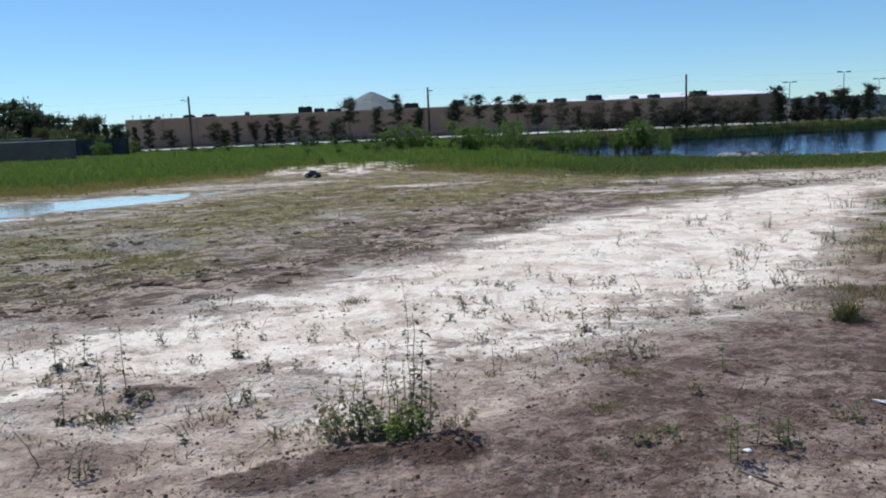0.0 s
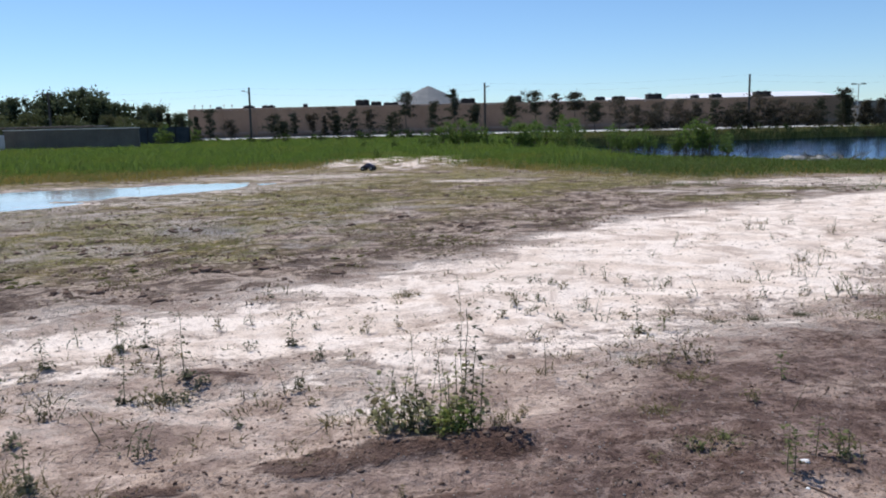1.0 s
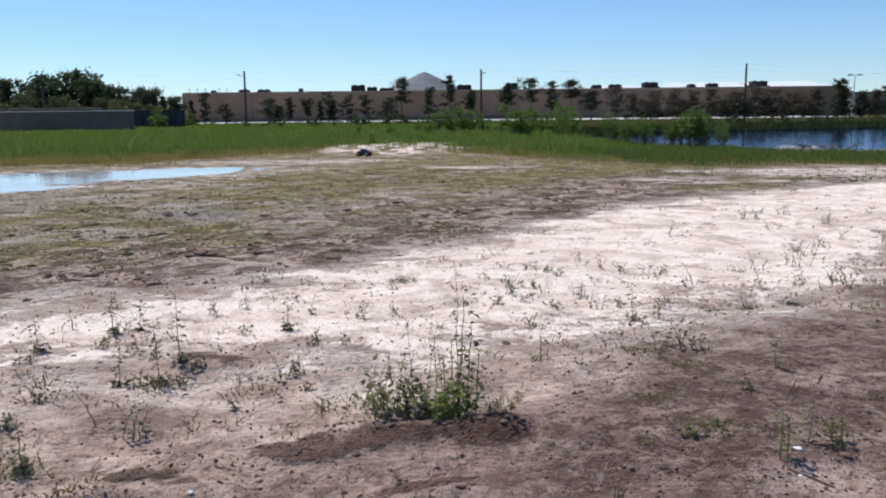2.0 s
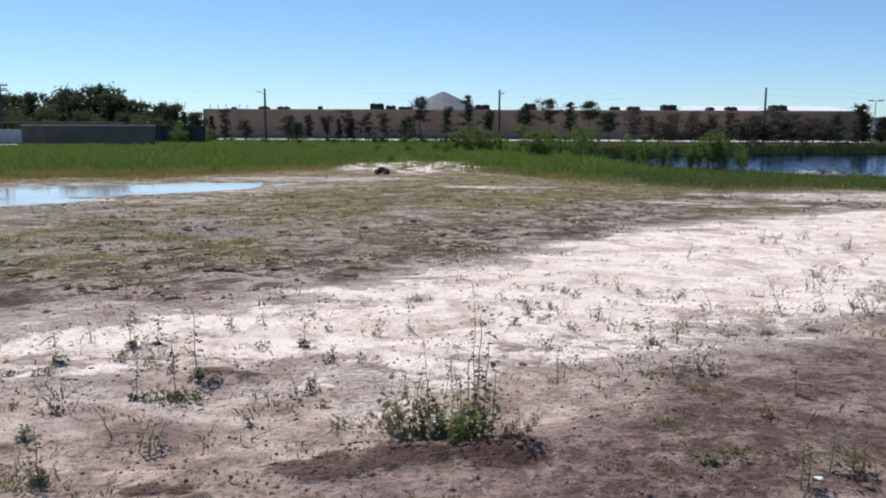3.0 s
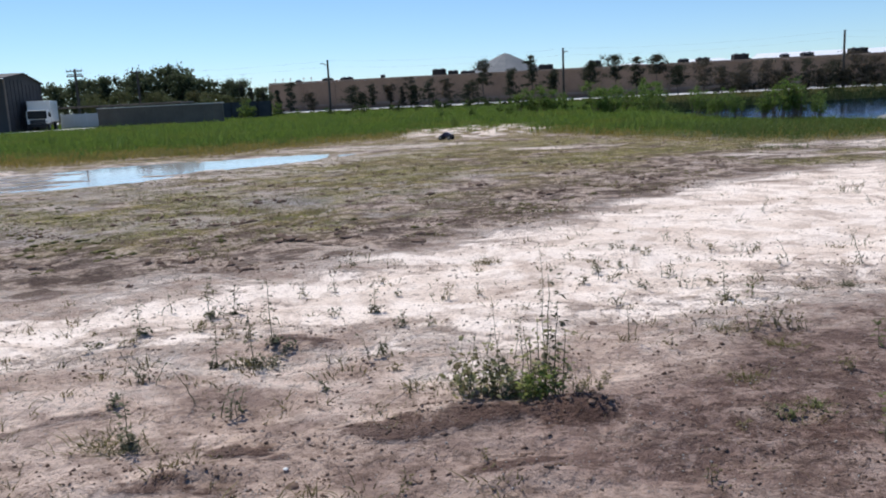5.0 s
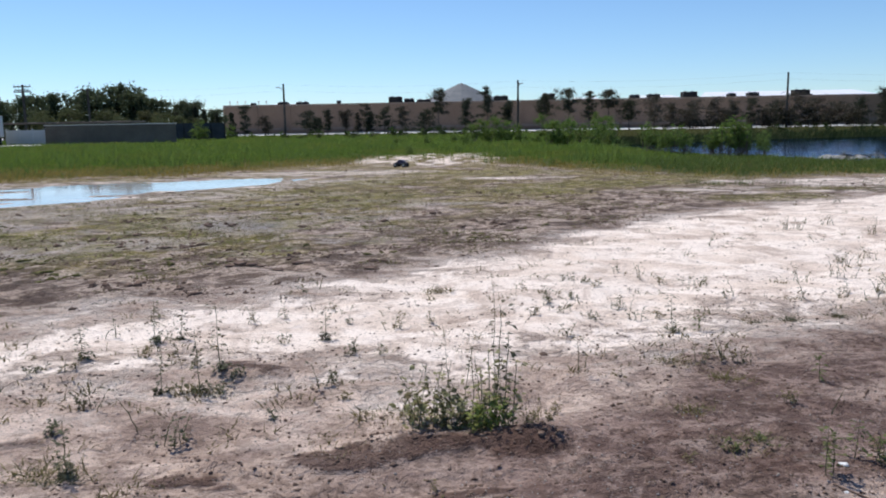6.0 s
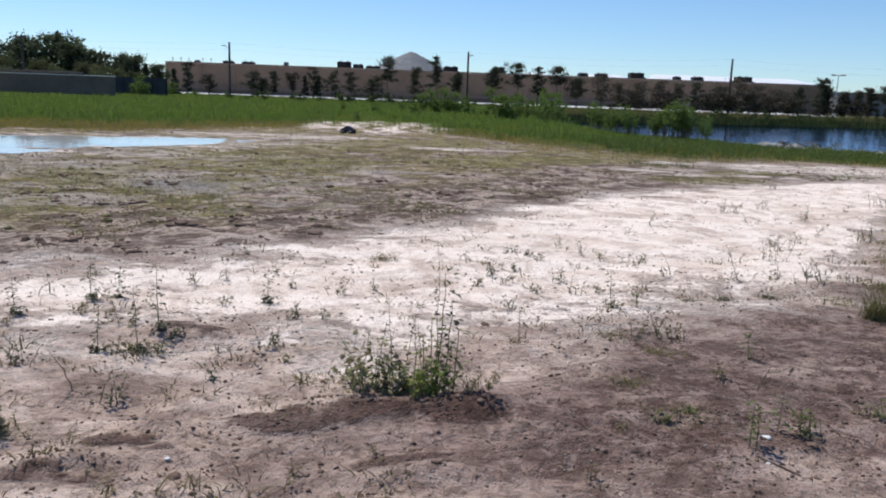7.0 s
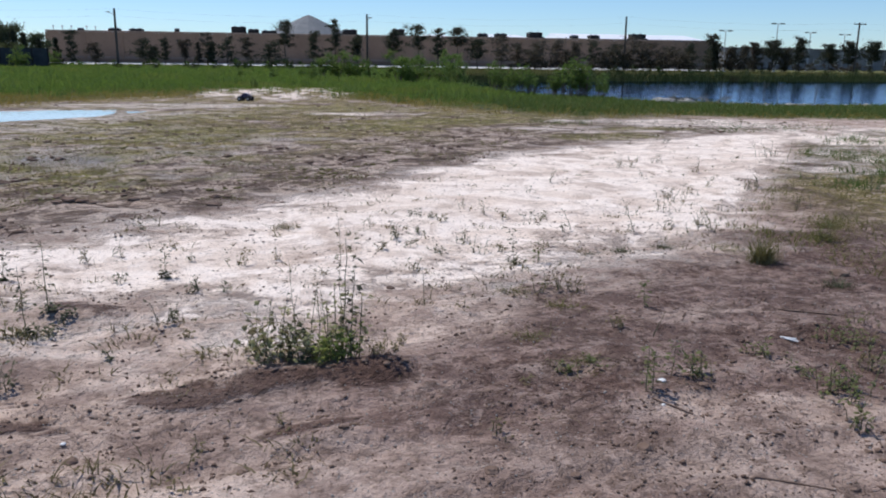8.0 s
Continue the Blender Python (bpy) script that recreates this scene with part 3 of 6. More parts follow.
# ---- store ----
def build_store():
    st = thing("store_building", "long tan stucco retail store with a flat roof", "building")
    x0, x1, y0, h = -55.5, 94.0, 185.0, 7.0
    n = 20
    w = (x1 - x0) / n
    for i in range(n):
        part("wall_panel", box(w - 0.06, 0.35, h - 0.25, (x0 + (i + 0.5) * w, y0, -0.2), 0.03), STUCCO, st)
        part("pilaster", box(0.5, 0.2, h - 0.3, (x0 + i * w, y0 - 0.27, -0.2), 0.02), STUCCO, st)
    part("wall_panel", box(0.35, 70, h - 0.25, (x0 + 0.2, y0 + 35.4, -0.2)), STUCCO, st)
    part("wall_panel", box(0.35, 70, h - 0.25, (x1 - 0.2, y0 + 35.4, -0.2)), STUCCO, st)
    part("wall_panel", box(x1 - x0, 0.35, h - 0.25, ((x0 + x1) / 2, y0 + 70.6, -0.2)), STUCCO, st)
    part("coping", box(x1 - x0 + 0.4, 0.6, 0.28, ((x0 + x1) / 2, y0, h - 0.43), 0.03), TRIM, st, "brown metal coping")
    part("band", box(x1 - x0, 0.1, 0.5, ((x0 + x1) / 2, y0 - 0.225, 1.1), 0.01), TRIM, st, "brown painted band along the wall")
    part("roof", box(x1 - x0 - 0.8, 69.8, 0.3, ((x0 + x1) / 2, y0 + 35.4, h - 1.2)), ROOFING, st)
    # raised white roofs, sloping up from the front
    for a, b, z in ((58, 93.5, 8.5), (41.5, 49.5, 8.0), (26, 31, 7.7), (-48, -41, 7.5)):
        bm = prism([(y0 + 3, h - 1.0), (y0 + 30, h - 1.0), (y0 + 18, z), (y0 + 3, h - 0.25)], b - a)
        part("raised_roof", bm, WHITE_METAL, st, "white metal roof", Matrix.Translation((b, 0, 0)) @ pose(0, 0, 0, 0, 0, 90))
    return st


build_store()


def roof_unit(x, y, w, h):
    u = thing("rooftop_unit", "dark air handling unit on the store roof", "roof unit", Matrix.Translation((x, y, 5.9 + 0.2)), "units on the store roof")
    part("curb", box(w * 0.9, 2.2, 0.35), GALV, u)
    h *= 0.72
    part("cabinet", box(w, 2.6, h + 0.4, (0, 0, 0.35), 0.05), UNIT, u)
    part("hood", prism([(-w * 0.25, 0), (w * 0.25, 0), (w * 0.3, 0.5), (-w * 0.2, 0.7)], 0.8), UNIT, u, m=Matrix.Translation((w * 0.3, -1.9, h * 0.4)))
    for s in (-0.25, 0.25):
        part("fan_guard", rod((s * w, 0, h + 0.75), (s * w, 0, h + 0.95), 0.4, 0.36, 12), GALV, u)


for ux, uw, uh in ((-16.8, 3.0, 1.9), (-13.6, 2.2, 1.2), (-10.2, 3.2, 0.9), (7.6, 3.2, 1.6), (18.6, 2.6, 2.0), (38.2, 2.0, 1.1), (42.5, 2.6, 1.2), (50.6, 3.2, 1.8),
                   (60.2, 1.4, 1.0), (65, 2.2, 1.2), (75.8, 3.4, 1.8), (-43, 2.2, 0.8), (-38.5, 2.6, 0.8), (-50, 0.8, 0.6), (-30, 0.7, 0.9)):
    roof_unit(ux, 190, uw, uh)
for vx in (-55, -53.2, -51.4, -48.3, -46.5):
    v = thing("roof_vent", "small white vent on the store roof", "vent", Matrix.Translation((vx, 188, 6.1)), "vents on the store roof")
    part("pipe", rod((0, 0, 0), (0, 0, 1.5), 0.09), WHITE_PAINT, v)
    part("cap", rod((0, 0, 1.5), (0, 0, 1.75), 0.3, 0.12, 10), WHITE_PAINT, v)

# pointed roof of a hall behind the store
hall = thing("hall_building", "distant hall with a pointed grey roof", "building", Matrix.Translation((-2.2, 270, 0)))
part("wall", box(20, 20, 8.0, (0, 0, -0.2)), STUCCO, hall)
bm = bmesh.new()
prev = None
for r, z in ((15.5, 7.8), (10, 10.6), (5.2, 12.9), (1.6, 14.6), (0.2, 15.1)):
    ring = [bm.verts.new((r * math.cos(k * math.pi / 8), r * math.sin(k * math.pi / 8), z)) for k in range(16)]
    if prev:
        for k in range(16):
            bm.faces.new((prev[k], prev[(k + 1) % 16], ring[(k + 1) % 16], ring[k]))
    prev = ring
bm.faces.new(prev)
part("roof", bm, GREY_ROOF, hall)
part("finial", rod((0, 0, 14.5), (0, 0, 15.1), 0.12, 0.03), GALV, hall)

# pale buildings past the pond
def far_store(x, y, w, d, h, label):
    b = thing("far_building", label, "building", Matrix.Translation((x, y, 0)))
    part("wall", box(w, d, h, (0, 0, -0.2), 0.05), DIM_WALL, b)
    part("roof", box(w + 0.6, d + 0.6, 0.4, (0, 0, h - 0.2), 0.05), GREY_ROOF, b)
    for i in range(int(w // 6)):
        wx = -w / 2 + 3 + i * 6
        wnd = part("window", box(2.2, 0.12, 1.6, (wx, -d / 2 - 0.06, 1.6), 0.02), WHITE_PAINT, b)
        part("pane", box(1.9, 0.06, 1.3, (wx, -d / 2 - 0.14, 1.75)), GLASS, wnd)
    part("door", box(1.4, 0.12, 2.3, (1.0, -d / 2 - 0.06, -0.1), 0.02), DARK, b)


far_store(128, 230, 26, 18, 6.0, "distant pale commercial building with a flat roof")
far_store(165, 245, 30, 18, 6.2, "distant whitish commercial building behind palms")
far_store(205, 240, 30, 18, 5.6, "distant low grey commercial building")


# ---- poles, lamps and wires ----
def utility_pole(x, y, h, arms, lamp=0):
    p = thing("utility_pole", "brown wooden utility pole with crossarms" if arms else "brown wooden utility pole", "pole",
              Matrix.Translation((x, y, -0.3)), "poles along the road")
    part("pole", rod((0, 0, 0), (0, 0, h + 0.3), 0.24, 0.16, 10), POLE_WOOD, p)
    for k in range(arms):
        z = h - 0.1 - 0.75 * k
        arm = part("crossarm", box(2.6, 0.13, 0.16, (0, -0.16, z), 0.01), POLE_WOOD, p)
        for s in (-1.15, -0.55, 0.55, 1.15):
            part("insulator", rod((s, -0.16, z + 0.15), (s, -0.16, z + 0.4), 0.06, 0.04), GALV, arm)
    if lamp:
        part("lamp_arm", rod((0, 0, h - 0.8), (lamp * 1.3, -0.3, h - 0.35), 0.045), GALV, p)
        part("lamp_head", box(0.7, 0.3, 0.14, (lamp * 1.6, -0.3, h - 0.4), 0.04), GALV, p)


POLES = ((-33.6, 149, 9.5, 0, -0.6), (9.05, 149, 9.4, 0, 0.35), (57.2, 149, 9.9, 0, 0), (104.8, 149, 9.7, 1, 0), (-66.0, 120, 8.6, 2, 0), (-63.3, 135, 8.7, 1, 0), (150, 149, 9.8, 1, 0), (-82, 149, 9.6, 1, 0))
for px, py, ph, arms, lamp in POLES:
    utility_pole(px, py, ph, arms, lamp)


def lamp_post(x, y, h, heads=2):
    p = thing("parking_lamp", "tall grey parking lot lamp with flat heads", "street lamp", Matrix.Translation((x, y, -0.1)), "lamps of the car park")
    part("footing", rod((0, 0, 0), (0, 0, 0.9), 0.32, sides=12), CONCRETE, p)
    part("pole", rod((0, 0, 0.9), (0, 0, h), 0.11, 0.08), GALV, p)
    part("arm", rod((-0.8, 0, h), (0.8, 0, h), 0.05), GALV, p)
    for s in (-1, 1)[:heads]:
        part("lamp_head", box(0.95, 0.5, 0.22, (s * 1.0, 0, h - 0.05), 0.05), UNIT, p)


for lx, ly, lh in ((97.7, 166, 10.1), (88, 170, 8.6), (130, 190, 9.0), (124.5, 196, 9.6)):
    lamp_post(lx, ly, lh)


def wire(a, b, sag):
    cu = bpy.data.curves.new("wire", "CURVE")
    cu.dimensions, cu.bevel_depth, cu.bevel_resolution = "3D", 0.005, 1
    sp = cu.splines.new("POLY")
    sp.points.add(14)
    for i, pt in enumerate(sp.points):
        k = i / 14
        v = Vector(a).lerp(Vector(b), k)
        pt.co = (v.x, v.y, v.z - sag * 4 * k * (1 - k), 1)
    cu.materials.append(RUBBER)
    ob = new("overhead_wire", cu)
    tagged(ob, "thin black overhead wire between utility poles", "wire", "wires between the poles")


line = sorted((p for p in POLES if p[1] == 149), key=lambda p: p[0])
for p, q in zip(line, line[1:]):
    for dz in (-0.1, -1.2):
        wire((p[0], p[1] - 0.2, p[2] + dz), (q[0], q[1] - 0.2, q[2] + dz), 0.7)


# ---- foliage helpers ----
def leaf_cloud(rng, centres, radii, count, size, squash=0.8, sides=1):
    """Many small leaf quads spread through clumps: vertices and faces."""
    k = rng.randint(0, len(centres), count)
    d = rng.normal(size=(count, 3))
    d /= np.linalg.norm(d, axis=1)[:, None]
    c = centres[k] + d * (radii[k] * np.minimum(np.abs(rng.normal(0, 0.6, count)), rng.uniform(0.9, 1.15, count)))[:, None] * np.array([1, 1, squash])
    a = rng.normal(size=(count, 3))
    a /= np.linalg.norm(a, axis=1)[:, None]
    b = np.cross(a, rng.normal(size=(count, 3)))
    b /= np.linalg.norm(b, axis=1)[:, None]
    s = size * rng.uniform(0.6, 1.4, count)[:, None]
    v = np.stack([c - a * s, c - b * s * 0.45, c + a * s, c + b * s * 0.45], 1).reshape(-1, 3)
    return v, np.arange(count * 4).reshape(-1, 4)


def tree_parts(tree, rng, h, trunk_r, bare, spread, clumps, leaves, size, mat, shape, puff=1.0):
    """Trunk with limbs, and a crown of clumps round the limbs' ends."""
    bm = bmesh.new()
    lean = rng.uniform(-0.03, 0.03, 2) * h
    tops = []
    spine = [(0, 0, -0.03 * h)] + [(lean[0] * k / 5 + rng.uniform(-.008, .008) * h, lean[1] * k / 5, h * 0.93 * k / 5) for k in range(1, 6)]
    tube(spine, trunk_r, trunk_r * 0.2, 7, bm)
    for i in range(clumps):
        k = bare + (1 - bare) * (i + rng.uniform(0.2, 0.8)) / clumps
        root = Vector((lean[0] * k, lean[1] * k, h * k * 0.93))
        u = (k - bare) / (1 - bare)
        reach = spread * shape(u) * rng.uniform(0.5, 1.0)
        ang = i * 2.4 + rng.uniform(-0.5, 0.5)
        tip = root + Vector((math.cos(ang) * reach, math.sin(ang) * reach, rng.uniform(-0.1, 0.35) * reach + 0.02 * h))
        rod(root, tip, trunk_r * 0.3 * (1 - 0.6 * k), trunk_r * 0.08, 5, bm)
        tops.append((*tip, puff * spread * rng.uniform(0.3, 0.55) * (0.55 + 0.45 * shape(u))))
        mid = root.lerp(tip, 0.5)
        tops.append((*mid, puff * spread * rng.uniform(0.25, 0.4) * (0.55 + 0.45 * shape(u))))
    tops = np.array(tops)
    part("trunk", bm, BARK, tree)
    v, f = leaf_cloud(rng, tops[:, :3], tops[:, 3], leaves, size)
    part("crown", mesh_of("crown", v.tolist(), f.tolist(), mat), None, tree)


def cone_shape(u):
    return 1.05 - 0.85 * u


def dome(u):
    return math.sqrt(max(0.08, 1 - (u * 1.1 - 0.35) ** 2))


def make_kinds(name, label, category, group, n, seed, build):
    """A few grown kinds of a plant, to be copied."""
    kinds = []
    for i in range(n):
        t = thing(name, label, category, group=group)
        build(t, np.random.RandomState(seed + i), i)
        kinds.append(t)
    return kinds


def plant_out(kinds, spots, seed):
    """Set the kinds at (x, y, scale, which): the first use of a kind moves it, the others are copies."""
    rng, used = np.random.RandomState(seed), set()
    for x, y, s, which in spots:
        ob = kinds[which % len(kinds)]
        m = Matrix.Translation((x, y, z_at(x, y) - 0.02)) @ pose(0, 0, 0, 0, 0, rng.uniform(0, 360)) @ Matrix.Diagonal((s, s, s * rng.uniform(0.96, 1.04), 1))
        if which % len(kinds) in used:
            copy_thing(ob, m)
        else:
            used.add(which % len(kinds))
            first.append((ob, m))
    for ob, m in first:
        ob.matrix_world = m
    first.clear()


first = []

# ---- pines along the road; unit height 1 m in scale of their tops ----
def pine(x, y, top, low, half, mat, label, seed, tufts=16, fullness=75):
    """A slender pine: a bent trunk, short limbs, and flat tufts of needles with gaps between them."""
    rng = np.random.RandomState(seed)
    t = thing("pine_tree", label, "tree", Matrix.Translation((x, y, z_at(x, y) - 0.1)), "pines along the road")
    h = top + 0.1
    bend = rng.uniform(-0.05, 0.05, 2) * h
    spine = [Vector((bend[0] * math.sin(k / 6 * 3.1), bend[1] * k / 6, h * 0.96 * k / 6)) for k in range(7)]
    tops, bm = [], tube(spine, 0.05 + 0.014 * h, 0.03, 7)
    for i in range(tufts):
        u = (i + rng.uniform(0, 0.9)) / tufts
        z = low + (h - low) * u
        k = min(5, int(z / (h * 0.96) * 6))
        root = spine[k].lerp(spine[k + 1], min(1, z / (h * 0.96) * 6 - k))
        reach = half * (0.6 + 0.7 * math.sin(min(1, 0.25 + 0.85 * u) * 3.0)) * rng.uniform(0.15, 1.0)
        a = i * 2.4 + rng.uniform(-0.7, 0.7)
        tip = root + Vector((math.cos(a) * reach, math.sin(a) * reach, reach * rng.uniform(0.05, 0.5)))
        rod(root, tip, 0.035, 0.012, 4, bm)
        tops.append((*tip, half * rng.uniform(0.4, 0.75)))
        tops.append((*root.lerp(tip, 0.5), half * rng.uniform(0.35, 0.6)))
    part("trunk", bm, BARK, t)
    tops = np.array(tops)
    v, f = leaf_cloud(rng, tops[:, :3], tops[:, 3], tufts * fullness * 2, 0.14, 0.62)
    part("crown", mesh_of("crown", v.tolist(), f.tolist(), mat), None, t)


# x, height of the top, foot of the crown, half width
SLIM = ((-40.9, 5.7, 0.8, 1.2), (-37.4, 3.6, 0.7, 1.1), (-29.7, 4.4, 1.0, 1.3), (-27.6, 3.1, 1.0, 1.0), (-25.9, 4.6, 1.0, 0.9), (-22.4, 4.4, 1.7, 1.0), (-20.3, 4.1, 0.7, 0.6), (-18.9, 5.7, 1.3, 0.9),
        (-17.9, 4.0, 0.8, 0.8), (-15.3, 4.8, 1.1, 1.4), (-12.0, 4.9, 1.1, 1.2), (-8.0, 4.2, 0.5, 1.8))
for i, (x, top, low, half) in enumerate(SLIM):
    brown = i in (1, 5, 6, 7, 10)
    pine(x, 148 + (i * 7 % 5) * 0.5, top, low, half * 1.2, BROWN_NEEDLE if brown else NEEDLE, "small brownish pine with sparse needles" if brown else "small dark pine with ragged tufts", 400 + i, 20 if half > 1.5 else 14)
LOFTY = ((-5.1, 8.0, 3.6, 1.4), (-0.6, 6.1, 1.4, 1.4), (3.2, 8.3, 2.9, 1.4), (7.2, 5.5, 2.2, 1.4), (13.7, 6.5, 3.0, 1.4), (18.0, 7.6, 3.6, 1.9), (22.0, 7.0, 2.4, 1.3), (25.3, 7.2, 4.6, 1.6), (29.0, 5.1, 2.3, 1.8))
for i, (x, top, low, half) in enumerate(LOFTY):
    pine(x, 148 + (i * 3 % 4) * 0.5, top, min(low, top - 3.0), half * 1.1, NEEDLE, "tall dark pine with a bare lower trunk", 430 + i, 17, 95)
# brownish pines; their pale needle colour also paints in the distance haze
HAZY = ((33.5, 5.9, 1.5, 1.9), (37.0, 4.7, 0.7, 1.4), (40.9, 5.1, 0.7, 1.7), (44.3, 5.2, 0.7, 1.7), (47.7, 5.0, 0.8, 1.3), (51.4, 5.3, 0.8, 1.3), (55.9, 4.8, 0.8, 1.9), (59.0, 6.3, 0.8, 1.9), (62.7, 5.1, 0.9, 2.1), (66.7, 4.4, 0.9, 2.3), (70.8, 5.1, 0.9, 1.4),
        (39.0, 3.4, 0.4, 1.6), (46.0, 3.2, 0.4, 1.7), (53.6, 3.3, 0.4, 1.8), (61.0, 3.4, 0.4, 1.7), (64.8, 3.0, 0.4, 1.8), (68.6, 3.2, 0.4, 1.8), (57.5, 3.0, 0.4, 1.6))
for i, (x, top, low, half) in enumerate(HAZY):
    pine(x, 149.0 + (i * 3 % 4) * 0.4 - 1.2 * (i > 10), top, low, half * 1.2, NEEDLE if i in (5, 6, 10) else BROWN_NEEDLE, "greyish brown young pine with thin foliage", 460 + i, 20, 62)
# past the store's end
for i, (x, top, low, half, brown) in enumerate(((75.0, 6.8, 0.7, 1.5, 0), (76.6, 5.0, 0.6, 1.3, 0), (79.5, 4.6, 0.5, 1.4, 1), (82.0, 4.9, 0.5, 1.5, 1), (84.5, 5.6, 0.7, 1.2, 1), (87.8, 5.7, 2.6, 2.1, 0), (90.4, 4.4, 0.6, 1.6, 1), (94.5, 6.6, 2.0, 1.5, 0), (100.5, 5.4, 2.0, 1.7, 0),
                                                (104.0, 6.0, 1.9, 1.5, 0), (110.0, 5.9, 2.4, 1.9, 0), (116.0, 4.6, 1.0, 1.8, 1), (121.0, 6.2, 2.4, 1.8, 0), (127.0, 5.8, 2.0, 1.8, 0), (134.0, 6.4, 2.5, 1.9, 0))):
    pine(x, 150 + (i * 5 % 3) * 0.6, top, low, half, BROWN_NEEDLE if brown else NEEDLE, "ragged rust brown conifer past the pond" if brown else "dark pine with a rounded crown past the pond", 500 + i, 24, 110)


# ---- broadleaf trees behind the yard and past the pond ----
def grow_broad(t, rng, i):
    tree_parts(t, rng, 1.0, 0.03, 0.22, 0.42, 28, 5200, 0.032, CROWN, dome, 1.1)


BROAD = make_kinds("broadleaf_tree", "dark green broadleaf tree with a rounded crown", "tree", "trees behind the yard", 5, 80, grow_broad)
rng = np.random.RandomState(5)
spots = [(-77, 148, 8.6, 0), (-72, 150, 8.4, 1), (-67.5, 147, 8.9, 2), (-64.5, 152, 9.9, 3), (-61, 149, 8.2, 4), (-57.5, 150, 7.2, 0), (-53.5, 151, 6.6, 1), (-50.5, 148, 6.2, 2), (-47.5, 152, 5.2, 3),
         (-82, 150, 8.0, 4), (-88, 152, 7.5, 1), (-95, 150, 8.4, 2), (-103, 152, 8, 0), (-112, 150, 8.6, 3), (-70, 141, 5.5, 3), (-63, 140, 5.2, 0), (-56, 141, 4.8, 2), (-75, 140, 5.4, 4)]
spots += [(-88, 122, 3.6, 0), (-80, 124, 3.8, 2), (-73, 123, 3.4, 1), (-66.5, 124, 3.6, 3), (-60, 123, 3.3, 4), (-54, 125, 3.5, 0), (-47, 124, 3.2, 2), (-49, 138, 3.8, 1), (-86, 141, 5.8, 1), (-94, 141, 5.6, 4), (-52.5, 138, 4.6, 4), (-46.5, 140, 3.4, 0)]
plant_out(BROAD, [p for p in spots if p[1] > 145], 6)
SMALL = make_kinds("small_tree", "olive green small tree behind the yard wall", "tree", "small trees behind the wall", 3, 88,
                   lambda t, rng, i: tree_parts(t, rng, 1.0, 0.03, 0.12, 0.5, 24, 3000, 0.035, OLIVE, dome))
plant_out(SMALL, [p for p in spots if p[1] <= 145], 6)
# ---- shrubs on the banks ----
def grow_shrub(t, rng, i):
    n = 7 + i
    tops = []
    for k in range(n):
        a, r = rng.uniform(0, 6.283), rng.uniform(0.1, 0.5)
        tip = (math.cos(a) * r, math.sin(a) * r, rng.uniform(0.35, 1.05))
        part("stem", rod((math.cos(a) * 0.06, math.sin(a) * 0.06, -0.05), tip, 0.016, 0.005, 5), BARK, t)
        tops.append((*tip, rng.uniform(0.16, 0.3)))
        tops.append((tip[0] * 0.8, tip[1] * 0.8, tip[2] * 0.5, rng.uniform(0.15, 0.28)))
    tops = np.array(tops)
    v, f = leaf_cloud(rng, tops[:, :3], tops[:, 3], 2300, 0.034)
    part("foliage", mesh_of("foliage", v.tolist(), f.tolist(), SHRUB), None, t)


BUSH = make_kinds("bank_shrub", "bright green shrub on the bank", "shrub", "shrubs on the bank", 4, 120, grow_shrub)
rng = np.random.RandomState(8)
# bushes in the grass before the road
spots = [(0.4, 69, 1.8, 0), (1.8, 69.5, 2.1, 1), (3.5, 70, 1.8, 2), (2.6, 71, 2.0, 3), (6.2, 60.3, 1.7, 1), (7.4, 60.7, 1.6, 2), (-1.2, 72, 1.1, 3), (18.4, 116, 2.6, 0), (11.3, 58.8, 0.95, 2), (9.0, 72, 1.2, 0), (-0.1, 63, 1.2, 2), (7.3, 62.5, 1.5, 3), (8.3, 62, 1.3, 0), (8.0, 52, 1.1, 1), (8.9, 52.3, 1.4, 3), (9.6, 53, 1.2, 0), (5.2, 63, 1.1, 2), (-3.4, 66, 0.9, 1), (-6, 68, 0.8, 3), (4.3, 66, 1.3, 0), (5.6, 56, 1.9, 0), (6.5, 55.2, 1.8, 1), (9.1, 59.5, 2.0, 2), (9.8, 60.0, 1.8, 3)]
spots += [
         (-38.7, 116, 2.9, 2), (-37.4, 127, 2.0, 1), (-31.4, 118, 0.9, 0), (-28, 122, 1.0, 3), (-17.7, 120, 1.0, 1), (-14.6, 122, 0.9, 2), (-11, 121, 1.2, 0), (-7, 120, 1.1, 3), (-22, 121, 0.9, 0), (12.5, 80, 1.4, 1)]
# thin tall thicket on the pond's near shore
reedy = []
for i in range(8):
    k = i / 7
    reedy.append((9.0 + 1.25 * k + rng.uniform(-0.15, 0.15), 41.6 - 2.6 * k + rng.uniform(-0.4, 0.4), rng.uniform(0.85, 1.45), i))
    reedy.append((10.65 + 1.95 * k + rng.uniform(-0.15, 0.15), 36.6 - 1.6 * k + rng.uniform(-0.5, 0.5), rng.uniform(0.9, 1.35) * (0.75 + 0.5 * math.sin(3.0 * min(1, k + 0.15))), i + 1))
# low dark growth along the far shore and before the road
hedge = [(-25 + i * 2.0 + rng.uniform(-0.9, 0.9), rng.uniform(108, 124), rng.uniform(0.8, 1.9), i) for i in range(16)]
for i in range(30):
    x = 18 + i * 3.4 + rng.uniform(-1, 1)
    hedge.append((x, float(along(POND_FAR, x)) + rng.uniform(1.4, 3.0), rng.uniform(0.8, 1.7), i))
    if i % 3 == 0:
        hedge.append((x + 1.6, float(along(POND_FAR, x)) + rng.uniform(3, 9), rng.uniform(0.7, 1.2), i + 1))
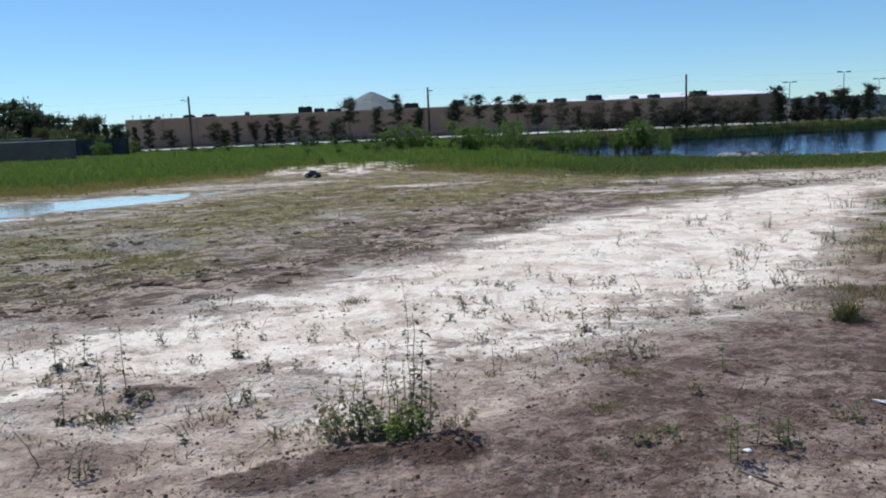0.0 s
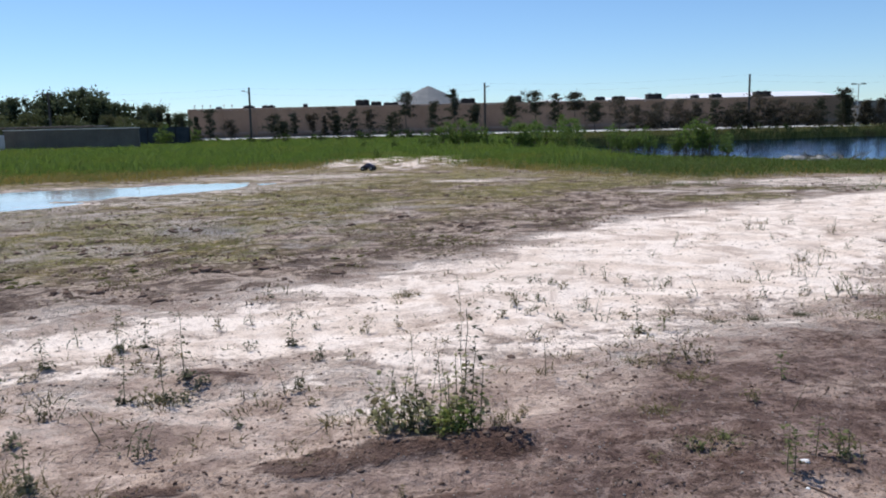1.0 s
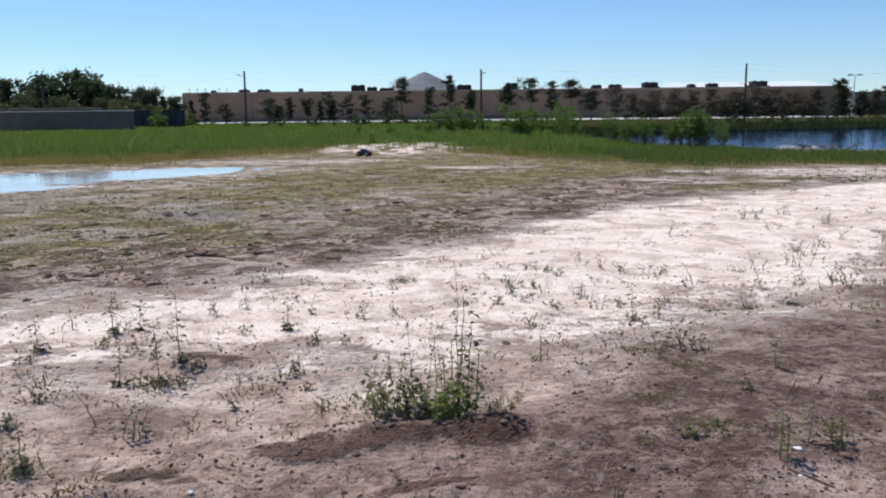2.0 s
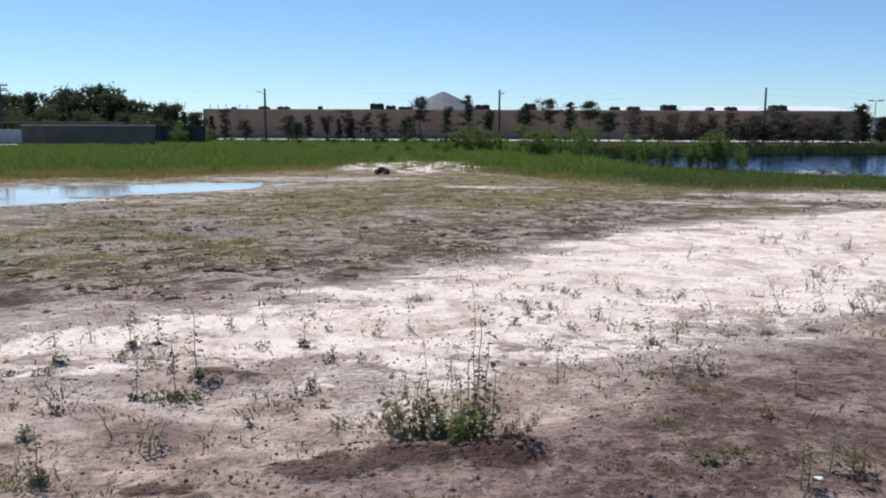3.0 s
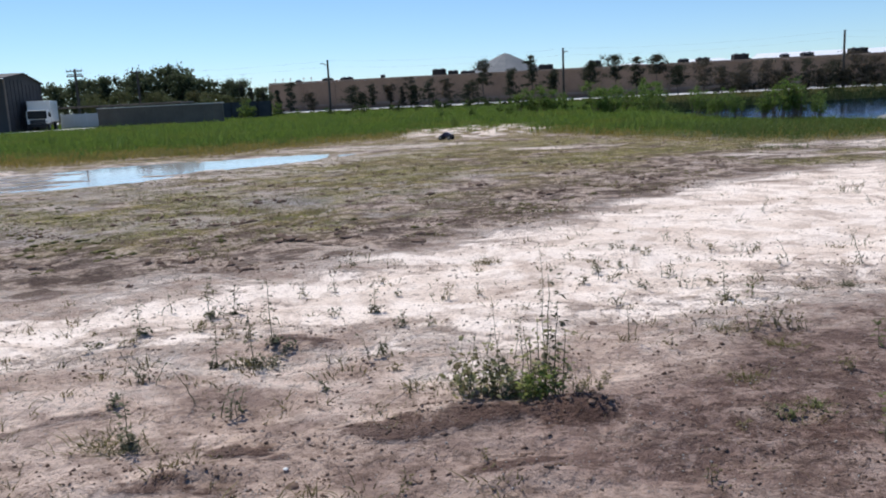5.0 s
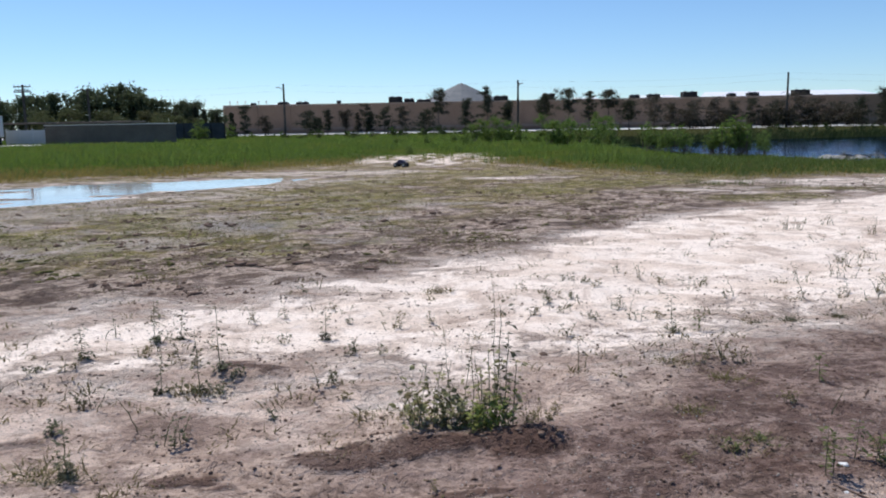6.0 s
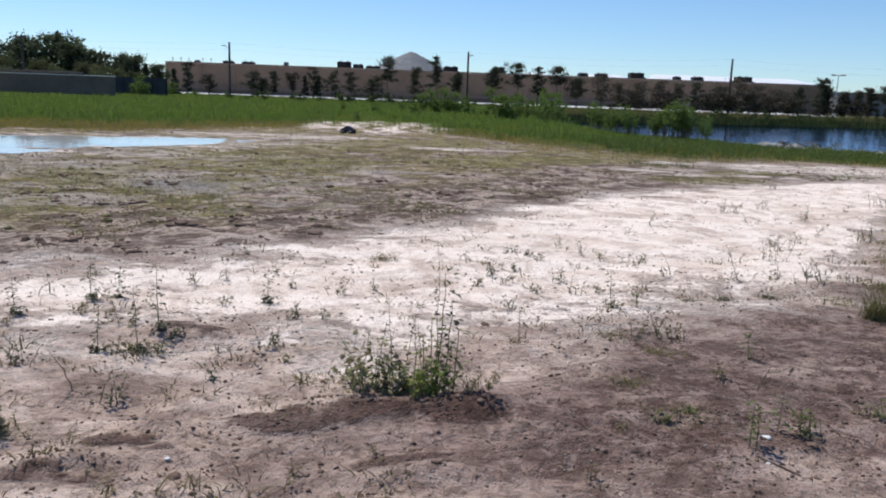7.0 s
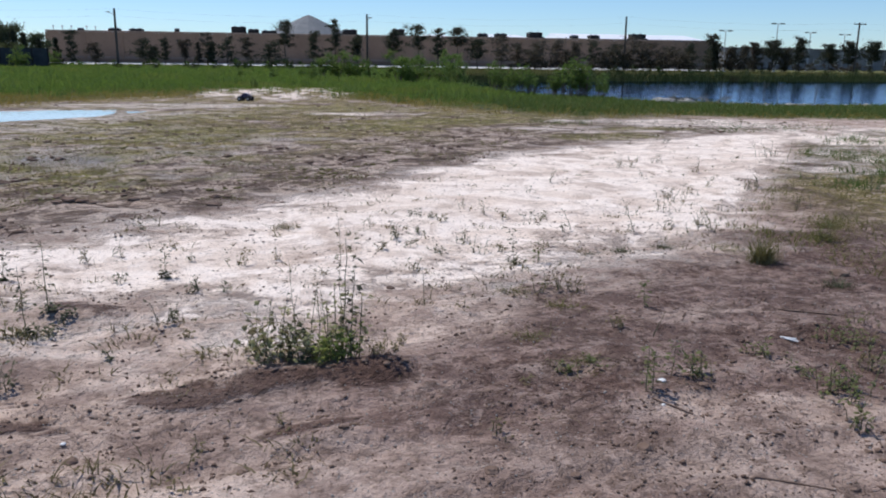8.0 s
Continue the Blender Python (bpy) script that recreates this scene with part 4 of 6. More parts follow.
plant_out(BUSH, spots, 9)


def grow_hedge(t, rng, i):
    tops = []
    for k in range(9):
        a, r = rng.uniform(0, 6.283), rng.uniform(0.1, 1.1)
        tip = (math.cos(a) * r, math.sin(a) * r * 0.7, rng.uniform(0.25, 0.7))
        part("stem", rod((tip[0] * 0.4, tip[1] * 0.4, -0.05), tip, 0.014, 0.005, 5), BARK, t)
        tops.append((*tip, rng.uniform(0.2, 0.4)))
    tops = np.array(tops)
    v, f = leaf_cloud(rng, tops[:, :3], tops[:, 3], 1100, 0.045)
    part("foliage", mesh_of("foliage", v.tolist(), f.tolist(), HEDGE), None, t)


plant_out(make_kinds("bank_bush", "low dark bush on the grassy bank", "shrub", "bushes on the bank", 4, 140, grow_hedge), hedge, 16)


def grow_roadside(t, rng, i):
    tops = []
    for k in range(10):
        a, r = rng.uniform(0, 6.283), rng.uniform(0.1, 1.0)
        tip = (math.cos(a) * r, math.sin(a) * r * 0.6, rng.uniform(0.3, 0.9))
        part("stem", rod((tip[0] * 0.5, tip[1] * 0.5, -0.05), tip, 0.014, 0.005, 5), BARK, t)
        tops.append((*tip, rng.uniform(0.2, 0.42)))
    tops = np.array(tops)
    v, f = leaf_cloud(rng, tops[:, :3], tops[:, 3], 900, 0.06)
    part("foliage", mesh_of("foliage", v.tolist(), f.tolist(), BROWN_NEEDLE), None, t)


low_row = [(36 + i * 2.9 + rng.uniform(-0.8, 0.8), 149.3 + rng.uniform(-0.5, 0.5), rng.uniform(1.1, 2.0), i) for i in range(14)]
low_row += [(79 + i * 3.1 + rng.uniform(-0.8, 0.8), 151.5 + rng.uniform(-0.5, 0.5), rng.uniform(1.2, 2.4), i) for i in range(16)]
plant_out(make_kinds("roadside_bush", "low brownish bush beside the road", "shrub", "bushes along the road", 4, 180, grow_roadside), low_row, 18)


def grow_reedy(t, rng, i):
    tops = []
    for k in range(9):
        a, r = rng.uniform(0, 6.283), rng.uniform(0.05, 0.42)
        tip = (math.cos(a) * r, math.sin(a) * r, rng.uniform(0.5, 1.12))
        part("stem", rod((tip[0] * 0.4, tip[1] * 0.4, -0.25), tip, 0.017, 0.005, 5), BARK, t)
        tops.append((*tip, rng.uniform(0.11, 0.19)))
        tops.append((tip[0] * 0.9, tip[1] * 0.9, tip[2] * 0.78, rng.uniform(0.11, 0.2)))
        tops.append((tip[0] * 0.8, tip[1] * 0.8, tip[2] * 0.58, rng.uniform(0.06, 0.13)))
    tops = np.array(tops)
    v, f = leaf_cloud(rng, tops[:, :3], tops[:, 3] * 1.1, 1000, 0.034)
    part("foliage", mesh_of("foliage", v.tolist(), f.tolist(), SHRUB), None, t)


plant_out(make_kinds("shore_shrub", "thin upright green shrub on the pond shore", "shrub", "shrubs on the shore", 4, 160, grow_reedy), reedy, 17)


# dark reeds along the far waterline
rng = np.random.RandomState(171)
REED_X = rng.uniform(11, 110, 9000)
REED_Y = along(POND_FAR, REED_X) + rng.uniform(-1.2, 1.8, 9000)


# a dark low bush in the bare sand patch
plant_out(make_kinds("low_bush", "low dark green bush in the sand patch", "shrub", "", 1, 300, grow_shrub), [(-3.4, 46, 0.55, 0)], 14)

# ---- yard with wall, fence, shed and truck ----
def build_wall():
    w = thing("block_wall", "long grey concrete block wall with a capping", "wall", Matrix.Translation((-42.2, 95, -0.1)))
    n = 13
    for i in range(n):
        part("panel", box(15.6 / n - 0.015, 0.2, 2.4, (-7.8 + (i + 0.5) * 15.6 / n, 0, 0), 0.01), GREY_WALL, w)
    part("capping", box(15.8, 0.34, 0.1, (0, 0, 2.403), 0.02), CONCRETE, w, "pale concrete capping")


def build_fence():
    f = thing("white_fence", "white vinyl panel fence beside the wall", "fence", Matrix.Translation((-52.6, 96.2, -0.1)))
    for i in range(4):
        x = -2.8 + i * 1.6
        part("panel", box(1.5, 0.06, 1.85, (x + 0.8, 0, 0.1), 0.01), VINYL, f)
        part("post", box(0.12, 0.14, 2.1, (x, 0, 0), 0.015), VINYL, f)


def build_shed():
    sh = thing("metal_shed", "large dark grey sheet metal shed with an open bay", "shed", pose(-55.6, 86.0, -0.1, 0, 0, 97))
    w, d, e0, top, e1 = 9.0, 16.0, 6.1, 6.75, 5.6
    gable = [(0, 0), (w, 0), (w, e1), (w * 0.5, top), (0, e0)]
    part("gable_wall", prism(gable, 0.18), SHED_METAL, sh)
    part("gable_wall", prism(gable, 0.18), SHED_METAL, sh, m=Matrix.Translation((0, d, 0)))
    part("side_wall", box(0.18, d - 0.2, e1 - 0.1, (w - 0.1, d / 2 + 0.1, 0)), SHED_METAL, sh)
    # side with the bay: piers, wall above, dark panel for the shade inside
    part("side_wall", box(0.18, 1.0, e0 - 0.1, (0.1, 0.69, 0)), SHED_METAL, sh)
    part("side_wall", box(0.18, d - 6.2, e0 - 0.1, (0.1, (d + 6.2) / 2, 0)), SHED_METAL, sh)
    part("side_wall", box(0.18, 5.0, e0 - 2.8, (0.1, 3.7, 2.7)), SHED_METAL, sh)
    part("bay_shade", box(0.12, 5.4, 2.9, (3.0, 3.7, 0)), DARK, sh, "dark panel standing in for the shade inside the open bay")
    for (ax, az), (bx, bz) in (((-0.3, e0 + 0.01), (w * 0.5, top + 0.01)), ((w * 0.5, top + 0.01), (w + 0.3, e1 + 0.01))):
        part("roof", prism([(ax, az), (bx, bz), (bx, bz + 0.12), (ax, az + 0.12)], d + 0.5), SHED_METAL, sh, m=Matrix.Translation((0, -0.2, 0)))
    for i in range(10):
        x = 0.45 + i * 0.9
        part("rib", box(0.06, 0.05, (e0 if x < w / 2 else e1) - 0.1, (x, -0.03, 0)), SHED_METAL, sh)
    part("corner_trim", box(0.16, 0.16, e0 - 0.1, (-0.02, -0.02, 0), 0.02), TRIM, sh)
    part("gutter", rod((-0.36, -0.2, e0 - 0.02), (-0.36, d + 0.2, e0 - 0.02), 0.09), GALV, sh)


def build_truck():
    t = thing("box_truck", "white box truck parked with its cab forward", "truck", pose(-54.6, 90.9, 0.16, 0, 0, 22))
    cab = part("cab", box(2.2, 1.7, 1.55, (0, -2.6, 0.75), 0.12), WHITE_PAINT, t)
    part("windscreen", box(2.0, 0.06, 0.9, (0, -3.46, 1.32), 0.03), TINTED, cab)
    part("grille", box(1.6, 0.07, 0.5, (0, -3.47, 0.77), 0.02), DARK, cab)
    for s in (-1, 1):
        part("headlight", box(0.28, 0.08, 0.2, (s * 0.9, -3.47, 0.9), 0.03), GALV, cab)
        part("side_window", box(0.05, 0.8, 0.6, (s * 1.1, -2.6, 1.5), 0.02), GLASS, cab)
        part("mirror", box(0.18, 0.1, 0.4, (s * 1.3, -3.2, 1.5), 0.03), UNIT, cab)
    part("bumper", box(2.2, 0.2, 0.28, (0, -3.5, 0.45), 0.04), UNIT, t)
    part("cargo_box", box(2.45, 5.2, 2.4, (0, 0.95, 0.95), 0.05), WHITE_PAINT, t)
    part("chassis", box(0.9, 6.6, 0.3, (0, 0.1, 0.55)), DARK, t)
    for s in (-1, 1):
        for y in (-2.6, 2.2):
            wh = part("wheel", rod((s * 0.78, y, 0.45), (s * 1.08, y, 0.45), 0.45, sides=20), RUBBER, t)
            part("rim", rod((s * 1.0, y, 0.45), (s * 1.1, y, 0.45), 0.24, sides=14), GALV, wh)


build_wall()
build_fence()
build_shed()
build_truck()
pad = thing("gravel_pad", "pale gravel apron in front of the shed", "gravel", kind="structure")
bm = bmesh.new()
bmesh.ops.create_circle(bm, cap_ends=True, radius=1, segments=40, matrix=Matrix.Translation((-52.6, 87.5, 0.16)) @ Matrix.Diagonal((5.5, 5.5, 1, 1)))
ext = bmesh.ops.extrude_face_region(bm, geom=bm.faces[:])
bmesh.ops.translate(bm, vec=(0, 0, -0.3), verts=[v for v in ext["geom"] if isinstance(v, bmesh.types.BMVert)])
part("gravel", bm, CONCRETE, pad)

# low roofs and a dark screen behind the wall
for cx, w in ((-60, 9.0), (-49, 10.0)):
    c = thing("carport", "low open carport with a pale flat roof", "carport", Matrix.Translation((cx, 108, -0.1)), "carports behind the wall")
    part("roof", box(w, 4.5, 0.22, (0, 0, 2.75), 0.03), TRIM, c)
    for px in (-w / 2 + 0.4, 0, w / 2 - 0.4):
        for py in (-1.9, 1.9):
            part("post", box(0.14, 0.14, 2.75, (px, py, 0)), UNIT, c)
sc = thing("screen_fence", "dark mesh screen fence with steel posts", "fence", Matrix.Translation((-39.5, 118, -0.1)))
part("mesh_screen", box(8.2, 0.05, 2.5, (0, 0, 0.1)), SCREEN, sc)
for px in (-4, -2, 0, 2, 4):
    part("post", rod((px, -0.08, 0), (px, -0.08, 2.75), 0.05), UNIT, sc)
plant_out(make_kinds("cypress_tree", "dark narrow cypress beside the store", "tree", "cypresses by the store", 2, 210,
                     lambda t, rng, i: tree_parts(t, rng, 1.0, 0.025, 0.06, 0.22, 24, 2400, 0.03, NEEDLE, cone_shape)),
          [(-45.5, 140, 5.2, 0), (-43, 139, 4.4, 1), (-47.5, 141, 5.6, 1), (-41.3, 142, 4.8, 0), (-50, 139, 5.0, 0)], 12)


# ---- grass ----
def blades(name, label, category, x, y, h, w, mat, rng, per=4, spread=0.12, lean=0.35):
    """Clumps of bent blades as one mesh; x, y, h, w: arrays, one entry a clump."""
    n = len(x) * per
    bx = np.repeat(x, per) + rng.normal(0, spread, n)
    by = np.repeat(y, per) + rng.normal(0, spread, n)
    bh = np.repeat(h, per) * rng.uniform(0.55, 1.15, n)
    bw = np.repeat(w, per) * rng.uniform(0.6, 1.3, n)
    a, tilt = rng.uniform(0, 6.283, n), rng.normal(0, lean, (2, n)) * bh
    ox, oy = np.cos(a) * bw / 2, np.sin(a) * bw / 2
    z = ground_height(bx, by) - 0.02
    v = np.stack([bx - ox, by - oy, z, bx + ox, by + oy, z,
                  bx + ox * 0.7 + tilt[0] * 0.35, by + oy * 0.7 + tilt[1] * 0.35, z + bh * 0.6,
                  bx - ox * 0.7 + tilt[0] * 0.35, by - oy * 0.7 + tilt[1] * 0.35, z + bh * 0.6,
                  bx + tilt[0], by + tilt[1], z + bh], 1).reshape(-1, 3)
    me = bpy.data.meshes.new(name)
    i = np.arange(n)[:, None] * 5
    loops = np.concatenate([i + [[0, 1, 2, 3]], i + [[3, 2, 4]]], 1).ravel().astype(np.int32)
    me.vertices.add(n * 5)
    me.vertices.foreach_set("co", v.astype(np.float32).ravel())
    me.loops.add(len(loops))
    me.loops.foreach_set("vertex_index", loops)
    me.polygons.add(n * 2)
    st = np.stack([np.arange(n) * 7, np.arange(n) * 7 + 4], 1).ravel().astype(np.int32)
    me.polygons.foreach_set("loop_start", st)
    me.update(calc_edges=True)
    me.materials.append(mat)
    return thing(name, label, category, kind="stuff", mesh=me)


def scatter(rng, n, y0, y1, wide, power=1.0):
    """Random spots over the field that widens away from the path."""
    y = y0 * (y1 / y0) ** (rng.uniform(0, 1, n) ** power)
    x = rng.uniform(-1, 1, n) * (wide[0] + wide[1] * y)
    return x, y


rng = np.random.RandomState(21)
x, y = scatter(rng, 90000, 25, 150, (4, 0.72))
edge = y - along(GRASS_EDGE, x) + 2.2 * wave_noise(x, y, 6, 31)
bare = blob(x, y, -1.8, 40.0, 4.2, 8.0) + 0.8 * blob(x, y, -9.0, 34.2, 3.4, 1.8) + 0.7 * blob(x, y, -12.0, 33.2, 2.6, 1.4) + 0.8 * blob(x, y, -6.6, 36.6, 2.6, 2.8) + 0.6 * blob(x, y, -7.9, 45, 3.5, 2) + 0.6 * blob(x, y, -18.7, 51, 4, 2.2)
thin = 0.65 + 0.6 * wave_noise(x, y, 9, 33)
keep = (edge > 1.5) & (pond_mask(x, y) < 0.04) & (rng.uniform(0, 1, len(x)) > 0.95 * np.clip(bare * 1.3, 0, 1) * (1 - 0.9 * smooth(-0.1, 0.16, wave_noise(x * 1.3, y * 0.55, 2.2, 17) + 0.5 * wave_noise(x * 2.2, y * 0.6, 1.3, 18)))) & (rng.uniform(0, 1, len(x)) < smooth(1.0, 10 - 5 * smooth(6, 10, x), edge) * thin + 0.08)
keep &= ~((np.hypot(x + 52.6, y - 87.5) < 6) | ((np.abs(x + 63) < 9) & (np.abs(y - 90.5) < 5.5))) & (y < 149.5)
x, y, edge = x[keep], y[keep], edge[keep]
tall = (0.10 + 0.36 * smooth(2, 18, edge)) * (0.75 + 0.9 * np.clip(wave_noise(x, y, 2.2, 37), -0.3, 1)) * (1 - 0.5 * smooth(8, 10, x) * smooth(70, 60, y)) * (0.8 + 0.5 * wave_noise(x, y, 5, 35))
bank = (x > 10) & (y > 62)
blades("tall_grass", "tall green grass across the field", "grass", x[~bank], y[~bank], tall[~bank], 0.012 + 0.0005 * y[~bank], GRASS, rng, 9, 0.28, 0.65)
blades("bank_grass", "olive grass on the far pond bank", "grass", x[bank], y[bank], tall[bank], 0.014 + 0.0006 * y[bank], BANK, rng, 5, 0.2, 0.45)
# taller wisps in loose clumps, and olive clumps at the belt's edge
wx, wy = scatter(rng, 9000, 30, 110, (4, 0.72))
wedge = wy - along(GRASS_EDGE, wx)
keep = (wedge > 3) & (pond_mask(wx, wy) < 0.03) & (wx < 9.5) & (wave_noise(wx, wy, 4.5, 101) + 0.5 * wave_noise(wx, wy, 1.6, 102) > 0.25) & (np.hypot(wx + 52.6, wy - 87.5) > 7) & ~((np.abs(wx + 63) < 9) & (np.abs(wy - 90.5) < 6))
blades("grass_wisps", "taller light green grass wisps in clumps", "grass", wx[keep], wy[keep], rng.uniform(0.3, 0.75, keep.sum()), 0.012 + 0.0005 * wy[keep], SHRUB, rng, 8, 0.22, 0.5)
wx, wy = scatter(rng, 8000, 26, 60, (4, 0.72))
wedge = wy - along(GRASS_EDGE, wx)
keep = (wedge > -1) & (wedge < 9) & (wx < 6) & (puddle_mask(wx, wy) < 0.05) & (wave_noise(wx, wy, 2.4, 103) + 0.5 * wave_noise(wx, wy, 0.9, 104) > 0.35)
blades("edge_clumps", "olive brown weed clumps at the edge of the grass", "weeds", wx[keep], wy[keep], rng.uniform(0.1, 0.45, keep.sum()), np.full(keep.sum(), 0.02), LUSH, rng, 10, 0.14, 0.6)
# lush strip before the pond
x, y = scatter(rng, 24000, 20, 36, (0, 0.9))
edge = y - along(GRASS_EDGE, x) + 1.6 * wave_noise(x, y, 4, 32)
keep = (x > 6.5) & (edge > -0.5) & (y < along(POND_NEAR, x) - 0.6) & (rng.uniform(0, 1, len(x)) < smooth(-0.5, 3.5, edge))
blades("pond_grass", "short lush green grass before the pond", "grass", x[keep], y[keep], 0.07 + 0.2 * rng.uniform(0, 1, keep.sum()) * smooth(0, 4, edge[keep]), np.full(keep.sum(), 0.025), LUSH, rng, 7, 0.2, 0.7)
# weeds along the near side of the road
x, y = rng.uniform(-70, 60, 5200), rng.uniform(143.5, 149.6, 5200)
blades("roadside_weeds", "low dark weeds beside the road", "weeds", x, y, (0.12 + 0.34 * rng.uniform(0, 1, len(x)) ** 2) * (1.15 + 0.7 * wave_noise(x, y, 7, 39)) * smooth(60, 5, x) + 0.05, np.full(len(x), 0.09), LUSH, rng, 5, 0.25, 0.5)
blades("shore_reeds", "dark low reeds along the far waterline", "reeds", REED_X, REED_Y, rng.uniform(0.25, 0.75, len(REED_X)), np.full(len(REED_X), 0.06), HEDGE, rng, 4, 0.25, 0.4)
x, y = scatter(rng, 40000, 22, 60, (4, 0.72))
edge = y - along(GRASS_EDGE, x) + 2.5 * wave_noise(x, y, 5, 41)
keep = (edge > -4) & (edge < 11) & (rng.uniform(0, 1, len(x)) < smooth(-3.5, 1, edge) * smooth(12, 3, edge) * (0.12 + 0.88 * smooth(7, 1, x)) * (1 - 0.85 * blob(x, y, -1.8, 40.0, 4.2, 8.0))) & (puddle_mask(x, y) < 0.1) & (pond_mask(x, y) < 0.04)
blades("dry_grass", "brownish dry grass at the field's edge", "grass", x[keep], y[keep], rng.uniform(0.05, 0.22, keep.sum()), np.full(keep.sum(), 0.018), DRY, rng, 5, 0.18, 0.95)
# low weeds on the crusted soil
x, y = scatter(rng, 80000, 6.5, 30, (1.5, 0.62))
far = along(SAND_FAR, x) - y
patch = wave_noise(x, y, 3.2, 51) + 0.6 * wave_noise(x, y, 1.1, 52) - 0.06
for cx, cy, rx, ry in ((-4.9, 10.2, 0.7, 0.4), (-5.4, 11.9, 0.5, 0.5), (-5.9, 14.1, 1.1, 0.9), (-2.8, 16.7, 1.3, 1.0), (-4.6, 19.8, 1.6, 1.2), (-4.0, 23.1, 3.2, 1.2), (3.4, 21.5, 2.4, 1.2), (6.5, 24.0, 3.0, 1.2), (6.4, 17.0, 1.6, 1.0), (8.0, 18.9, 1.5, 0.7)):
    patch += 0.5 * blob(x, y, cx, cy, rx, ry)
keep = (far < -0.4) & (patch > 0.12 - 0.25 * smooth(-3, -9, far)) & (puddle_mask(x, y) < 0.15) & (y - along(GRASS_EDGE, x) < 2)
blades("low_weeds", "low olive weeds in patches on the crust", "weeds", x[keep], y[keep], rng.uniform(0.012, 0.05, keep.sum()), np.full(keep.sum(), 0.016), LOW, rng, 4, 0.09, 1.3)
# green patches beside the sand to the east
x, y = scatter(rng, 26000, 4.5, 24, (0, 1.1))
near = y - along(SAND_NEAR, x)
patch = wave_noise(x, y, 2.2, 61) + 0.5 * wave_noise(x, y, 0.8, 62)
keep = (near < -0.2) & (x > 3.6 + 0.02 * y) & (patch > 0.02) & (rng.uniform(0, 1, len(x)) < 0.6)
lush = np.zeros_like(x)
for cx, cy, rx, ry in ((9.6, 13.0, 1.2, 1.0), (10.4, 12.0, 1.6, 1.0), (7.6, 9.7, 0.9, 0.5), (12.5, 15.5, 2.0, 1.0), (10.6, 18.6, 1.8, 0.8), (6.9, 20.6, 1.6, 0.8), (8.6, 10.6, 1.4, 0.7)):
    lush = np.maximum(lush, blob(x, y, cx, cy, rx, ry))
thick = rng.uniform(0, 1, len(x)) < lush * (0.4 + 0.7 * wave_noise(x, y, 0.9, 63))
blades("green_grass", "green grass patches at the edge of the sand", "grass", x[thick], y[thick], rng.uniform(0.05, 0.2, thick.sum()), np.full(thick.sum(), 0.012), LUSH, rng, 10, 0.11, 0.9)
blades("low_grass", "short green grass beside the sand", "grass", x[keep], y[keep], rng.uniform(0.025, 0.10, keep.sum()), np.full(keep.sum(), 0.012), LOW, rng, 6, 0.1, 1.0)
# sprigs on the pale sand between the wheel tracks
x, y = scatter(rng, 8500, 2.6, 20, (1.0, 0.6))
inside = np.minimum(along(SAND_FAR, x) - y, y - along(SAND_NEAR, x))
keep = ((inside > -0.6) | ((x < 0) & (y < 6))) & (wave_noise(x, y, 1.1, 71) + 0.6 * wave_noise(x, y, 0.35, 72) > 0.14) & (x < 11)
blades("sprigs", "scattered small withered sprigs on the sand", "weeds", x[keep], y[keep], 0.015 + 0.07 * rng.uniform(0, 1, keep.sum()) ** 2, np.full(keep.sum(), 0.011), WITHER, rng, 6, 0.03, 1.0)


# ---- crumbs of earth ----
def crumbs(name, label, x, y, r, mat, rng, sink=0.25, flat=0.75):
    """Small rough lumps, joined."""
    base = np.array([(1, 0, 0), (-1, 0, 0), (0, 1, 0), (0, -1, 0), (0, 0, 1), (0, 0, -1)], float)
    tri = np.array([(0, 2, 4), (2, 1, 4), (1, 3, 4), (3, 0, 4), (2, 0, 5), (1, 2, 5), (3, 1, 5), (0, 3, 5)])
    n = len(x)
    v = base[None] * rng.uniform(0.6, 1.35, (n, 6, 3)) + rng.normal(0, 0.18, (n, 6, 3))
    a = rng.uniform(0, 6.283, n)[:, None]
    vx, vy = v[..., 0] * np.cos(a) - v[..., 1] * np.sin(a), v[..., 0] * np.sin(a) + v[..., 1] * np.cos(a)
    z = ground_height(x, y)
    v = np.stack([vx * r[:, None] + x[:, None], vy * r[:, None] + y[:, None], v[..., 2] * r[:, None] * flat + (z + r * flat * (1 - sink * 2.667))[:, None]], 2)
    f = (tri[None] + 6 * np.arange(n)[:, None, None]).reshape(-1)
    me = bpy.data.meshes.new(name)
    me.vertices.add(n * 6)
    me.vertices.foreach_set("co", v.astype(np.float32).ravel())
    me.loops.add(len(f))
    me.loops.foreach_set("vertex_index", f.astype(np.int32))
    me.polygons.add(n * 8)
    me.polygons.foreach_set("loop_start", np.arange(0, len(f), 3, dtype=np.int32))
    me.update(calc_edges=True)
    me.materials.append(mat)
    return thing(name, label, "soil", kind="stuff", mesh=me)


x, y = scatter(rng, 40000, 2.2, 16, (0.9, 0.62), 1.25)
clump = wave_noise(x, y, 0.9, 81) + 0.8 * wave_noise(x, y, 2.4, 82) + 0.35 * smooth(0.8, -0.3, y - along(SAND_NEAR, x)) * smooth(0, 1.2, x)
keep = rng.uniform(0, 1, len(x)) < smooth(-0.5, 0.8, clump) * 0.9
x, y = x[keep], y[keep]
crumbs("soil_crumbs", "small dark crumbs of soil over the sand", x, y, 0.0025 + 0.010 * rng.power(0.35, len(x)) ** 2.2 + 0.0004 * y * rng.uniform(0, 1, len(x)), CLOD, rng)
x, y = scatter(rng, 6000, 2.3, 7, (0.9, 0.62))
